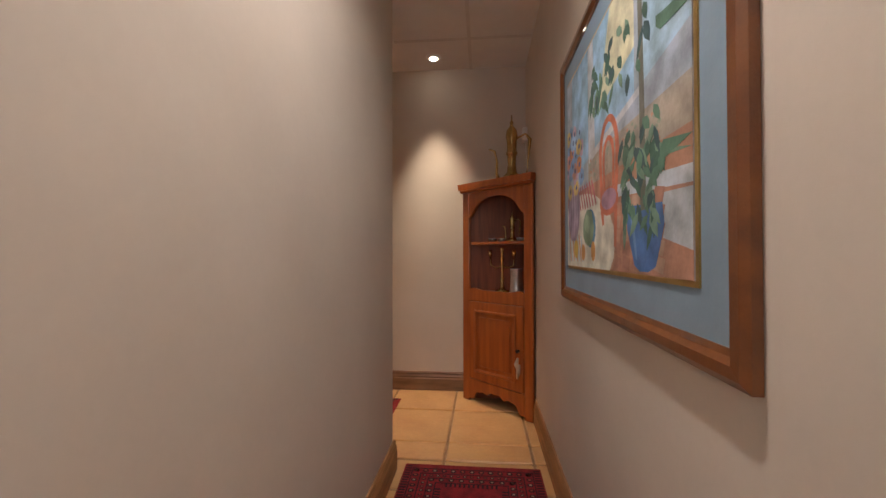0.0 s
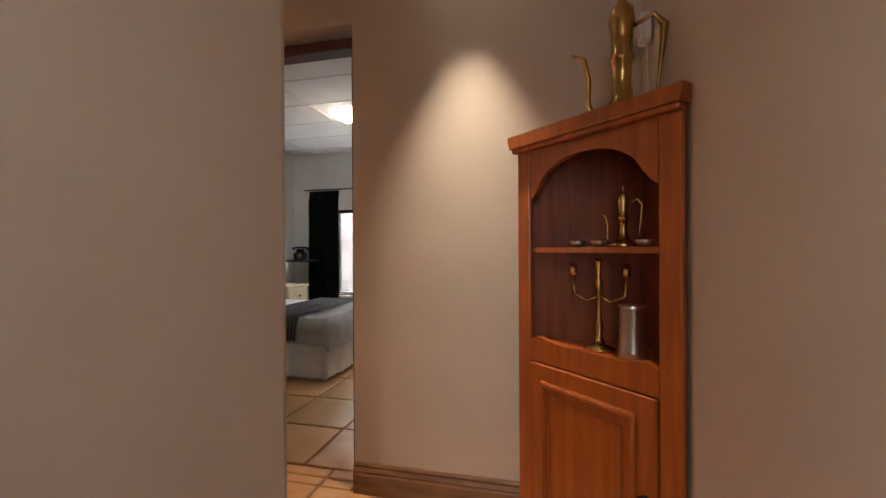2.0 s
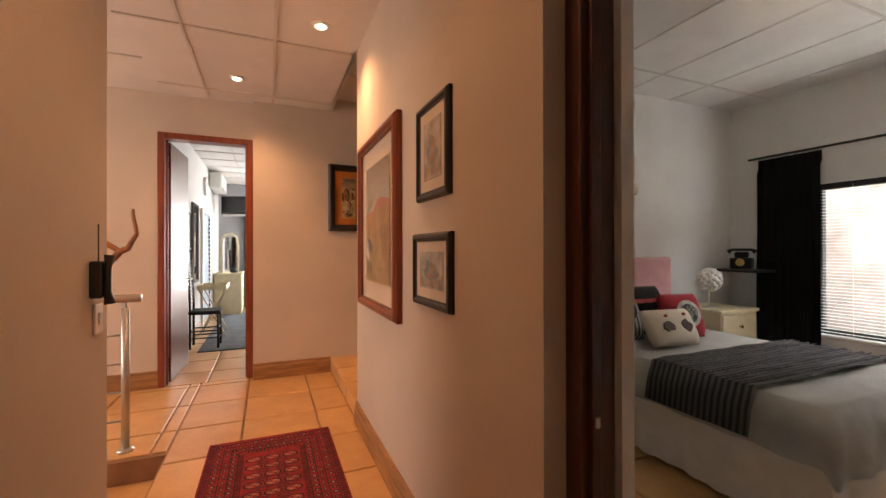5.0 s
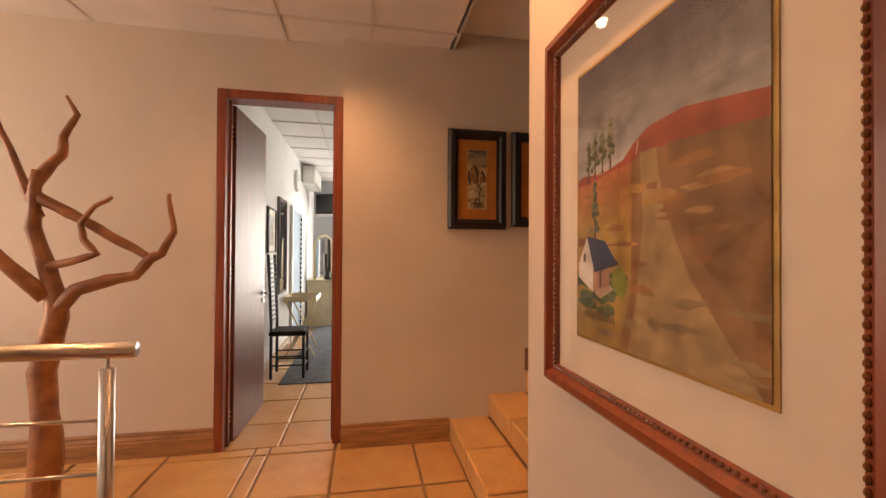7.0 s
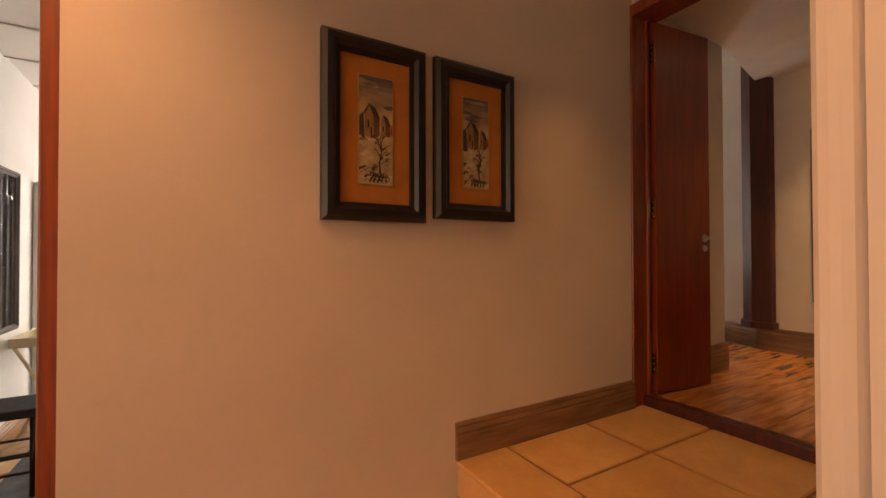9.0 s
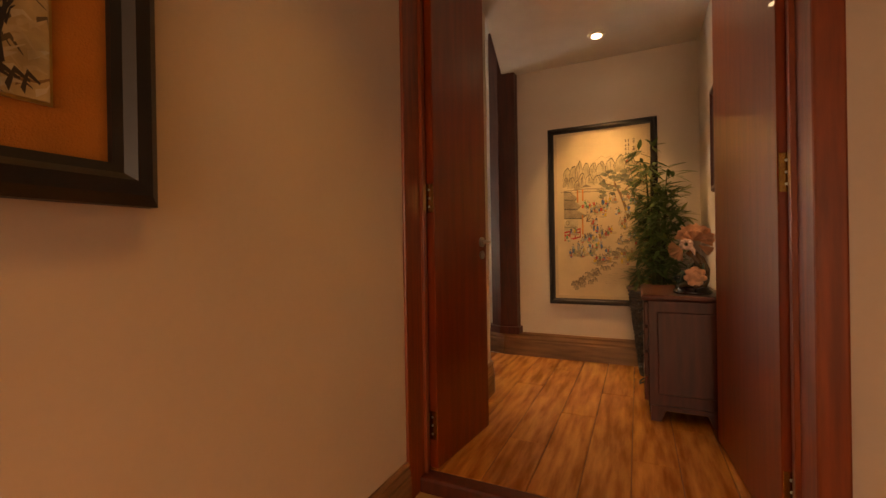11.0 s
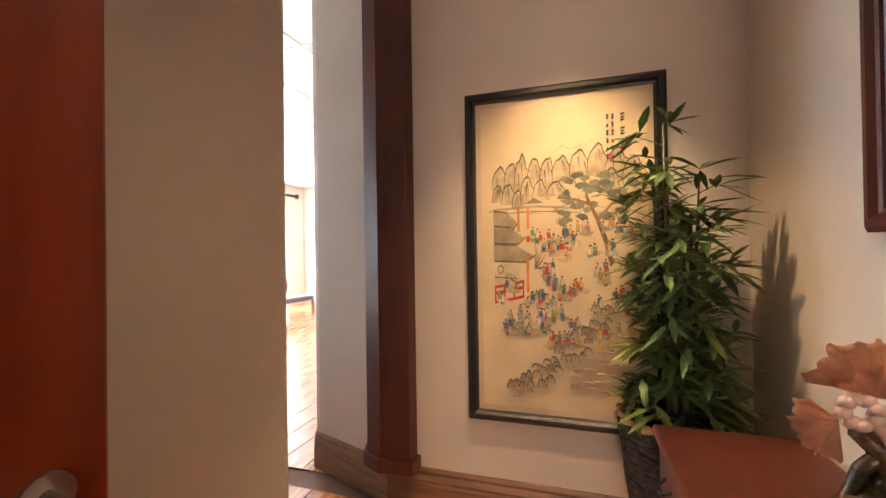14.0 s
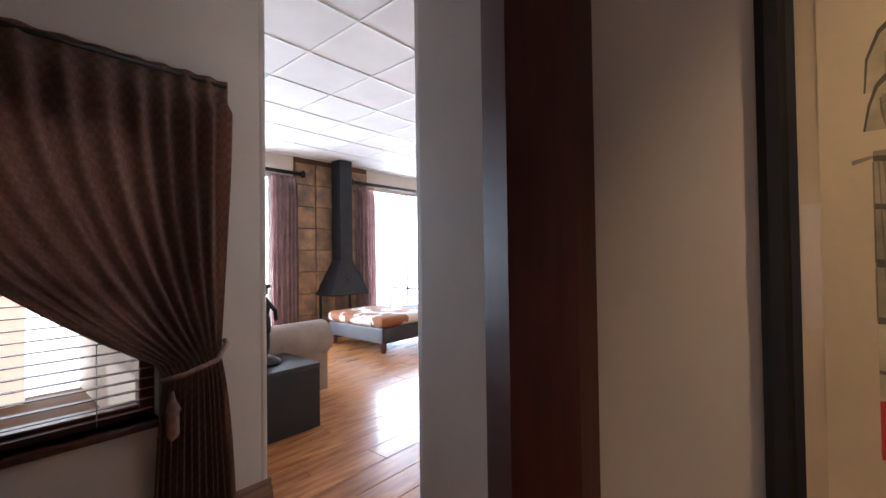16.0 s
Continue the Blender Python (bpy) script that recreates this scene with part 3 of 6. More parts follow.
def lever(parent, x, y, z, s, along):
    """Lever handle with rose and key plate; s: the face's side (y), along: the way the lever points (x)."""
    h = part("handle", tube([(x, y, z), (x, y + s * .038, z), (x + along * .018, y + s * .046, z), (x + along * .078, y + s * .046, z)], .0075, 10), STEEL, parent, "brushed steel lever handle", True)
    part("rose", tube([(x, y, z), (x, y + s * .008, z)], .021, 16), STEEL, h)
    part("key_plate", tube([(x, y, z - .055), (x, y + s * .008, z - .055)], .018, 16), STEEL, h)
    return h


def hinge(parent, side, z):
    """Butt hinge folded open on the leaf's end, its pin and second plate towards the jamb."""
    h = part("hinge", box(-.004, -.016, z - .05, -.0005, .016, z + .05, bevel=.001), BRASS, parent, "brass butt hinge")
    part("pin", tube([(-.006, side * .021, z - .052), (-.006, side * .021, z + .052)], .005, 10), BRASS, h, smooth=True)
    part("plate", box(-.004, min(side * .025, side * .050), z - .05, -.0005, max(side * .025, side * .050), z + .05, bevel=.001), BRASS, h)
    for k in (-.03, 0, .03):
        part("screw", blob(-.0045, 0, z + k, .0015, .004, .004, 8), STEEL, h)


def leaf(name, x, y, z, rz, w, h, mat, label, levers=True, handle_z=0.85, side=1):
    """A flush door leaf hinged at its place, running along +x before the turn."""
    ob = tagged(thing(name, x, y, z, rz, label, "door"), kind="structure")
    part("panel", box(0, -.018, 0.006, w, .018, h, bevel=.003), mat, ob)
    for s in (-1, 1) if levers else ():
        lever(ob, w - .05, s * .018, handle_z, s, -1)
    for q in (.16, h * .50, h - .16):
        hinge(ob, side, q)
    return ob


door_frame("door_frame_bedroom", "x", -1.685, -0.862, 3.19, 0, 2.10, .073, DARK_FRAME, .052, .02, -1)
door_frame("door_frame_study", "y", 1.745, 2.455, -5.0, 0, 2.10, .12, CHERRY_FRAME, .05, .018, 1)
door_frame("door_frame_double", "x", -4.965, -3.80, 4.68, .41, 2.47, .16, CHERRY_FRAME, .06, .02, -1)
leaf("door_1", -5.105, 1.80, 0, 177.0, .62, 2.04, material("brown_veneer", (0.17, 0.055, 0.03), .42, scale=5, vary=.14, bump=.02, stretch=(6, 6, .5), coat=.08), "brown veneer flush door standing open against a white wall")
leaf("door_2", -4.885, 4.80, PF, 83.5, .42, 1.94, CHERRY, "red cherry veneer door leaf standing open", handle_z=.815)
leaf("door_3", -3.872, 4.80, PF, 94.0, .64, 1.94, CHERRY, "red cherry veneer door leaf standing open beside a chest", levers=False, side=-1)
latch = tagged(thing("strike_plate", -1.632, 3.20, .77, 0, "steel strike plate screwed to the door frame", "latch"))
part("plate", box(0, -.012, -.05, .006, .012, .05, bevel=.002), STEEL, latch)
part("bolt", box(.006, -.006, -.012, .016, .006, .012, bevel=.002), STEEL, latch)


def window_unit(name, axis, a0, a1, face, z0, z1, mat, bars=(), label=""):
    """Frame, panes and glazing bars in an opening of a wall along the axis, at face."""
    ob = tagged(new(name), label or "window in the wall", "window", kind="structure")

    def b(p0, p1, q0, q1, d):
        return box(p0, face - d, q0, p1, face + d, q1, bevel=.004) if axis == "x" else box(face - d, p0, q0, face + d, p1, q1, bevel=.004)
    for p0, p1, q0, q1 in ((a0, a0 + .045, z0, z1), (a1 - .045, a1, z0, z1), (a0 + .045, a1 - .045, z0, z0 + .045), (a0 + .045, a1 - .045, z1 - .045, z1)):
        part("window_frame", b(p0, p1, q0, q1, .025), mat, ob)
    for kind, v in bars:
        if kind == "v":
            part("mullion", b(v - .02, v + .02, z0 + .045, z1 - .045, .02), mat, ob)
        else:
            part("transom", b(a0 + .045, a1 - .045, v - .02, v + .02, .02), mat, ob)
    g = part("pane", b(a0 + .04, a1 - .04, z0 + .04, z1 - .04, .003), PANE, ob)
    g.visible_shadow = False
    return ob


window_unit("window_1", "x", -2.86, -1.10, 6.65, .46, 1.64, BLACK_WOOD, (), "bedroom window in a black frame")
window_unit("window_2", "y", 5.30, 6.22, -6.47, .99, 1.98, DARK_FRAME, (("h", 1.45), ("v", 5.76)), "dark wood window behind a blind")
window_unit("window_3", "y", 6.85, 8.35, -9.83, .5, 2.6, WHITE, (("v", 7.6),), "tall bright lounge window")
window_unit("window_4", "y", 9.85, 11.65, -9.83, .5, 2.6, WHITE, (("v", 10.75),), "tall bright lounge window")
window_unit("window_5", "y", 2.62, 3.58, -10.05, .35, 1.95, DARK_METAL, (("h", 1.1),), "study window with a dark frame")
window_unit("window_6", "x", -4.75, -3.05, -0.98, .35, 2.25, DARK_FRAME, (("v", -3.9),), "stairwell window")
# never in view: added round the corridor's fill light
window_unit("window_7", "x", -0.35, 0.25, -1.83, .65, 2.05, DARK_FRAME, (), "unseen window added at the corridor's end")
structure("window_sill_bay", box(-6.55, 5.26, .965, -6.375, 6.26, .99, bevel=.006), DARK_FRAME)
structure("window_sill_bedroom", box(-2.9, 6.555, .435, -1.05, 6.60, .46, bevel=.006), WHITE)


def backdrop(name, axis, a0, a1, at, z0, z1, mat):
    b = box(a0, at - .01, z0, a1, at + .01, z1) if axis == "x" else box(at - .01, a0, z0, at + .01, a1, z1)
    return structure(name, b, mat)


backdrop("backdrop_lounge", "y", 5.0, 24, -13.0, -1, 5, DAYLIGHT)
backdrop("backdrop_study", "y", 1, 6, -12.5, -1, 4, DAYLIGHT)
backdrop("garden_wall_bedroom", "x", -4.5, 1.5, 7.9, -.3, 3.2, BRICK_OUT)
# garden and ochre house are flat boards; their emission stands in for daylight
backdrop("backdrop_bay", "y", 3.0, 6.44, -9.4, -.5, 4.0, glowing("glowing_garden_board", (0.98, 0.96, 0.93), 2.6))
backdrop("house_across", "y", 5.35, 6.10, -9.2, -.5, 1.65, glowing("glowing_ochre_board", (0.95, 0.62, 0.42), 1.3))

# ---- corridor and hall ----


def downlight(x, y, z):
    ob = thing("downlight", x, y, z, 0, "small round recessed downlight in a white ring", "ceiling light", "recessed downlights")
    part("ring", lathe([(.030, -.010), (.048, -.010), (.052, -.004), (.052, -.001)], 20), WHITE, ob, smooth=True)
    part("bulb", lathe([(.001, -.014), (.026, -.0135), (.029, -.0105)], 16), LAMP_ON, ob)
    return ob


for x, y, z in ((-0.34, 2.909, CZ), (-0.05, 0.6, CZ), (-2.0, 2.45, CZ), (-4.42, 2.364, CZ), (-3.427, 2.86, CZ), (-4.45, 4.15, 2.53), (-4.42, 6.12, 2.513), (-4.25, 5.35, 2.513)):
    downlight(x, y, z)

# corner cupboard: front along its local x, facing -y
CUP_W = 0.60
cup = thing("corner_cupboard", -0.138, 2.962, 0, -43.0, "orange pine corner cupboard with an arched open niche", "cupboard")
arch = [(.075 + .45 * i / 16, 1.285 + .125 * math.sqrt(max(0, 1 - ((i - 8) / 7.2) ** 2))) for i in range(1, 16)]
bm = bmesh.new()
bx(bm, 0, 0, 0, .062, .022, 1.47, bevel=.004)
bx(bm, CUP_W - .062, 0, 0, CUP_W, .022, 1.47, bevel=.004)
part("front_stile", bm, PINE, cup)
head = [(.062, 1.275), (.078, 1.285)] + arch + [(.522, 1.285), (.538, 1.275), (.538, 1.47), (.062, 1.47)]
part("arched_head", upright(head, .001, .020), PINE, cup)
part("sill_rail", upright([(.062, .70), (.538, .70), (.538, .775), (.50, .79), (.42, .775), (.18, .775), (.10, .79), (.062, .775)], .001, .020), PINE, cup)
apron = [(.062, .02), (.10, .02), (.13, .07), (.19, .085), (.23, .07), (.26, .095), (.34, .095), (.37, .07), (.41, .085), (.47, .07), (.50, .02), (.538, .02), (.538, .155), (.062, .155)]
part("apron", upright(apron, .001, .020), PINE, cup)
door = part("door", box(.066, -.006, .16, .534, .016, .695, bevel=.004), PINE, cup)
bm = bmesh.new()
frame_bar(bm, .31, .38, .022, .012)
bmesh.ops.translate(bm, verts=bm.verts, vec=(.30, -.006, .4275))
part("panel_moulding", bm, PINE, door)
part("raised_panel", box(.165, -.012, .26, .435, -.004, .595, bevel=.006), PINE, door)
part("knob", tube([(.505, -.006, .42), (.505, -.03, .42)], [.006, .012], 12), DARK_METAL, door, "dark iron knob")
part("keys", tube([(.505, -.02, .38), (.50, -.03, .34), (.508, -.028, .30)], [.006, .014, .004], 8), STEEL, door, "bunch of keys on a tassel")
part("keys", tube([(.512, -.02, .34), (.515, -.03, .29), (.505, -.028, .25)], [.010, .013, .004], 8), STEEL, door)
part("cornice", upright([(-.012, 1.47), (-.022, 1.515), (CUP_W + .02, 1.515), (CUP_W + .012, 1.47)], -.030, .03), PINE, cup)
part("cornice_bead", box(-.008, -.024, 1.452, CUP_W + .008, .02, 1.474, bevel=.008, seg=2), PINE, cup)
for z, n in ((1.105, "shelf"), (.765, "niche_floor"), (1.495, "top")):
    part(n, prism([(0.0, .02), (CUP_W, .02), (CUP_W - .02, .06), (CUP_W / 2, .31), (.02, .06)], z - .018, z), PINE, cup)
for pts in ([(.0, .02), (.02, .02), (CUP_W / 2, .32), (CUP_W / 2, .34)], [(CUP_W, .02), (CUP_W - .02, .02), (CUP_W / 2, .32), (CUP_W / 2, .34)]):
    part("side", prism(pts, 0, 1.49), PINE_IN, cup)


def cup_at(u, v, z):
    p = pose(-0.138, 2.962, 0, 0, 0, -43) @ Vector((u, v, z))
    return p.x, p.y, p.z


def ewer(x, y, z, rz, s, label):
    """A tall turned brass coffee pot with a curved spout and handle."""
    ob = thing("brass_ewer", x, y, z, rz, label, "coffee pot")
    prof = [(.085, 0), (.09, .012), (.06, .03), (.03, .06), (.024, .11), (.027, .16), (.034, .165), (.034, .18), (.028, .185), (.030, .24), (.036, .275), (.03, .31), (.014, .33), (.008, .345), (.012, .355), (.004, .37), (.003, .40)]
    part("body", lathe([(r * s, q * s) for r, q in prof], 20), BRASS, ob, smooth=True)
    part("spout", tube([(-.075 * s, 0, .012 * s), (-.09 * s, 0, .06 * s), (-.088 * s, 0, .13 * s), (-.10 * s, 0, .19 * s), (-.135 * s, 0, .205 * s)], [.013 * s, .008 * s, .007 * s, .007 * s, .006 * s], 8), BRASS, ob, smooth=True)
    part("handle", tube([(.03 * s, 0, .26 * s), (.08 * s, 0, .285 * s), (.105 * s, 0, .25 * s), (.10 * s, 0, .19 * s), (.09 * s, 0, .10 * s), (.085 * s, 0, .02 * s)], [.006 * s, .006 * s, .012 * s, .008 * s, .004 * s, .004 * s], 8), BRASS, ob, smooth=True)
    return ob


x, y, z = cup_at(.375, .09, 1.495)
ewer(x, y, z, -8, 1.12, "tall polished brass coffee pot on a corner cupboard")
x, y, z = cup_at(.37, .10, 1.105)
ewer(x, y, z, -20, .52, "small brass coffee pot on a cupboard shelf")
for u in (.22, .30, .46):
    x, y, z = cup_at(u, .07, 1.105)
    d = thing("small_dish", x, y, z, 0, "small pale metal dish on a cupboard shelf", "dish", "small dishes")
    part("bowl", lathe([(.01, 0), (.022, .008), (.028, .02), (.024, .022), (.01, .012)], 14), STEEL, d, smooth=True)
x, y, z = cup_at(.28, .10, .765)
cand = thing("candelabrum", x, y, z, -30, "brass three-armed candelabrum in the niche", "candle holder")
part("stem", lathe([(.05, 0), (.052, .008), (.02, .02), (.010, .05), (.014, .08), (.008, .11), (.008, .20), (.014, .22), (.006, .24), (.012, .29), (.012, .30)], 16), BRASS, cand, smooth=True)
for s in (-1, 1):
    part("arm", tube([(0, 0, .18), (s * .04, 0, .16), (s * .085, 0, .18), (s * .09, 0, .24)], .005, 8), BRASS, cand, smooth=True)
    part("cup", lathe([(.005, .24), (.014, .25), (.012, .285)], 12, at=(s * .09, 0, 0)), BRASS, cand, smooth=True)
x, y, z = cup_at(.40, .10, .765)
tank = thing("tankard", x, y, z, 0, "dull pewter tankard behind a candelabrum", "tankard")
part("body", lathe([(.045, 0), (.042, .02), (.038, .15), (.042, .16)], 18), STEEL, tank, smooth=True)


sen = thing("alarm_sensor", 0.318, 2.95, 1.86, -90, "white plastic alarm sensor box with a thin cable", "sensor")
part("case", box(-.03, -.035, -.05, .03, 0, .05, bevel=.008, seg=2), WHITE, sen)
part("lens", box(-.022, -.040, -.03, .022, -.033, .005, bevel=.004), COVER, sen)
part("cable", tube([(0, -.012, -.05), (.004, -.008, -.14), (-.004, -.004, -.25), (0, -.004, -.36)], .003, 6), WHITE, sen, smooth=True)

# paintings in the corridor
BRICKY, CLOTH, CHAIR_RED = (.52, .27, .18), (.80, .78, .68), (.66, .20, .11)
ROOM = [(rect(0, .30, 1, 1), (.44, .50, .60)), (rect(0, 0, 1, .42), BRICKY), (rect(.36, .42, 1, .56), (.46, .40, .33)),
        ([(.10, 1), (.10, .50), (.36, .56), (.36, 1)], (.36, .58, .80)), ([(.42, 1), (.44, .56), (.82, .64), (.82, 1)], (.40, .62, .84)), ([(.50, .74), (.82, .82), (.82, 1), (.62, 1)], (.78, .74, .52)),
        ([(.88, .66), (1, .70), (1, 1), (.88, 1)], (.44, .62, .78)), ([(.36, 1), (.37, .53), (.45, .55), (.43, 1)], (.60, .62, .68)), ([(.37, .57), (.86, .66), (.86, .63), (.37, .535)], (.66, .68, .72)),
        ([(.60, .36), (1, .31), (1, .26), (.60, .31)], (.60, .66, .74)), ([(.96, .26), (1, .25), (1, .08), (.98, .12)], (.50, .54, .58))]
rnd = random.Random(5)
for k in range(60):
    ROOM.append((oval(rnd.uniform(.37, .98), rnd.uniform(.43, .55), .010, .009, 6, .4, k), rnd.choice(((.56, .30, .22), (.34, .38, .30), (.58, .48, .38)))))
for k in range(34):
    u, v = .58 + .07 * (k % 7), .02 + .055 * (k // 7)
    ROOM.append(([(u, v), (u + .05, v - .012), (u + .064, v + .034), (u + .014, v + .046)], rnd.choice(((.58, .31, .21), (.46, .23, .16), (.55, .35, .25)))))
ROOM += [(oval(.20, .12, .46, .28, 26), CLOTH), (rect(0, 0, .30, .12), CLOTH)]
for k in range(7):
    ROOM.append((stroke([(.20 + .034 * k, .44), (.245 + .036 * k, .31)], .015), (.52, .16, .18)))
for k in range(9):
    ROOM.append((stroke([(.0 + .030 * k, .25 - .01 * k), (.035 + .030 * k, .03)], .013), (.66, .30, .16) if k % 2 else (.42, .58, .74)))
# bentwood chair
ROOM += [(stroke(arc(.60, .50, .085, .16, -25, 205, 18), .030), CHAIR_RED), (stroke(arc(.60, .48, .050, .095, 0, 180, 14), .022), CHAIR_RED), (stroke([(.515, .46), (.535, .30)], .028), CHAIR_RED), (stroke([(.685, .46), (.665, .30)], .028), CHAIR_RED),
         (stroke([(.55, .48), (.56, .32)], .018), CHAIR_RED), (stroke([(.65, .48), (.645, .32)], .018), CHAIR_RED), (oval(.60, .30, .092, .062, 18), CHAIR_RED), (oval(.60, .31, .076, .046, 18), (.50, .30, .42)),
         (stroke([(.53, .27), (.545, .20)], .03, .02), CHAIR_RED), (stroke([(.67, .27), (.66, .10)], .03, .02), CHAIR_RED)]
# fruit
ROOM += [(oval(.385, .20, .070, .098, 16), (.10, .26, .44)), (oval(.355, .205, .074, .098, 14, .08, 2), (.24, .36, .24)), (oval(.34, .23, .04, .05, 10, .2, 3), (.34, .46, .30)), (oval(.42, .085, .028, .05, 12), (.76, .36, .10)), (oval(.28, .08, .03, .045, 12), (.74, .34, .10)), (oval(.16, .10, .04, .055, 12), (.78, .52, .10))]
# flowers in a purple vase
ROOM += [([(.03, .46), (.19, .46), (.235, .36), (.21, .22), (.16, .15), (.07, .15), (.02, .24), (.01, .38)], (.40, .30, .42))]
for k in range(4):
    ROOM.append((stroke([(.055 + .04 * k, .43), (.04 + .05 * k, .30), (.07 + .03 * k, .17)], .012, .004), (.56, .48, .60)))
for k in range(26):
    u, v = rnd.uniform(0, .26), rnd.uniform(.44, .80)
    c = rnd.choice(((.72, .30, .13), (.24, .42, .72), (.58, .42, .56), (.80, .60, .22), (.70, .36, .30), (.36, .56, .80)))
    ROOM += [(oval(u, v, .042, .048, 12, .16, k), c), (oval(u + .008, v, .014, .016, 8), (.12, .16, .30))]
# blue pot with a tree
ROOM += [([(.76, .25), (.98, .23), (.99, .16), (.945, .03), (.90, .01), (.85, .01), (.815, .03), (.765, .16)], (.09, .20, .48)), (stroke([(.80, .20), (.83, .05)], .022, .012), (.16, .30, .58)), (stroke([(.875, .22), (.87, .60), (.855, 1.0)], .034, .024), (.20, .20, .16))]
for k in range(120):
    t = rnd.random()
    u, v = (.87 + rnd.uniform(-.14, .12), rnd.uniform(.18, .55)) if t < .62 else (rnd.uniform(.40, .98), rnd.uniform(.74, .99))
    ROOM.append((blade(u, v, rnd.uniform(-2.4, -.7), rnd.uniform(.06, .11), rnd.uniform(.022, .04)), rnd.choice(((.07, .16, .12), (.13, .26, .18), (.22, .36, .26), (.06, .12, .13)))))
ROOM = [([(1 if u > .999 else u * .90, 1 if v > .999 else v * .885) for u, v in pts], c) for pts, c in ROOM]
big = picture(0.324, 1.083, 1.300, -90, 1.14, .89, .046, .022, GOLD_WOOD, "large still life with a potted plant in a honey wood frame", .070, MAT_BLUE, .010, GILT, paint(.50, .46, .46), ROOM)

# paintings on the hall's wall
rnd = random.Random(8)
VILLAGE = []
for k in range(16):
    t = (k / 15) ** .6
    VILLAGE.append((rect(0, .60 + .025 * k, 1, .63 + .025 * k), (.50 - .42 * t, .50 - .43 * t, .50 - .40 * t)))
for k in range(14):
    t = k / 13
    VILLAGE.append((oval(.15 + rnd.uniform(-.1, .9), .93 - .2 * t, .26, .025, 14, .3, k), (.10 + .20 * t, .10 + .20 * t, .12 + .18 * t)))
VILLAGE += [([(0, .585), (.05, .605), (.2, .59), (.36, .615), (.44, .66), (.52, .69), (.7, .70), (1, .66), (1, .5), (0, .5)], (.40, .10, .06)), ([(0, .565), (.2, .58), (.4, .60), (1, .58), (1, .3), (0, .3)], (.47, .17, .07))]
for k in range(9):
    t = k / 8
    VILLAGE.append(([(0, .545 - .3 * t), (.2, .56 - .3 * t), (.42, .575 - .34 * t), (.42, 0), (0, 0)], (.47 + .05 * min(1, 2 * t) - .14 * t, .19 + .14 * min(1, 2 * t) - .08 * t, .07)))
VILLAGE += [([(.42, .60), (.50, .62), (1, .60), (1, 0), (.34, 0), (.42, .2)], (.30, .16, .07)), ([(.47, .62), (.56, .62), (.60, .45), (.72, .25), (.98, 0), (.40, 0), (.46, .2), (.49, .42)], (.42, .29, .14)), ([(.62, .62), (1, .60), (1, .12), (.8, .26), (.66, .45)], (.26, .14, .06))]
for k in range(46):
    u, v = rnd.uniform(.0, .95), rnd.uniform(.03, .56)
    VILLAGE.append((oval(u, v, rnd.uniform(.03, .10), rnd.uniform(.006, .018), 9, .4, k), rnd.choice(((.50, .30, .09), (.36, .17, .06), (.44, .26, .10), (.30, .14, .06))) if v > .2 else rnd.choice(((.34, .24, .12), (.28, .20, .10)))))
for k in range(20):
    VILLAGE.append((oval(rnd.uniform(.0, .34), rnd.uniform(.10, .24), .06, .022, 9, .4, k), rnd.choice(((.06, .10, .05), (.09, .14, .06), (.13, .17, .07)))))
VILLAGE += [([(.01, .22), (.14, .17), (.14, .31), (.085, .37), (.01, .27)], (.72, .70, .66)), ([(.14, .17), (.27, .20), (.27, .29), (.15, .31)], (.50, .28, .18)), ([(.085, .375), (.235, .355), (.33, .275), (.15, .245)], (.04, .06, .14)), (rect(.055, .28, .075, .31), (.10, .08, .08)), (stroke([(.20, .19), (.20, .27)], .016), (.20, .10, .07)), (stroke([(.155, .25), (.33, .28)], .014), (.03, .04, .10)),
            ([(.15, .17), (.20, .15), (.30, .19), (.27, .205)], (.56, .40, .28)), (oval(.34, .22, .05, .05, 10, .2), (.22, .26, .05)), (stroke([(.45, .62), (.46, .66)], .006), (.6, .5, .4))]
for u, v, h, n in ((.10, .59, .13, 5), (.155, .605, .14, 5), (.215, .615, .15, 5), (.275, .62, .155, 5), (.155, .375, .20, 8)):
    VILLAGE.append((stroke([(u, v - .02), (u, v + h * .5)], .012, .006), (.14, .08, .05)))
    for k in range(n * 5):
        t = rnd.random()
        VILLAGE.append((oval(u + rnd.uniform(-.03, .03) * (1.1 - t), v + .02 + h * .85 * t, .012, .010, 7, .4, k), rnd.choice(((.10, .13, .06), (.16, .19, .09), (.07, .09, .05), (.24, .24, .14)))))
for k in range(9):
    VILLAGE.append((stroke([(.06 + .028 * k, .075), (.075 + .028 * k, .10 + .01 * (k % 3)), (.08 + .028 * k, .07)], .005), (.13, .09, .06)))
vil = picture(-3.085, 3.115, 1.268, 0, .80, .93, .052, .040, CHERRY_FRAME, "village landscape painting in a wide red wood frame", .096, MAT_WHITE, .008, GILT, paint(.42, .30, .16), VILLAGE)
bm = bmesh.new()
for s in (-1, 1):
    for k in range(64):
        blob(s * .352, -.024, -.41 + .013 * k, .0042, .004, .005, 6, bm)
    for k in range(54):
        blob(-.345 + .013 * k, -.024, s * .417, .005, .004, .0042, 6, bm)
tagged(part("beading", bm, GOLD_WOOD, vil, "carved bead moulding inside the frame"), kind="stuff")
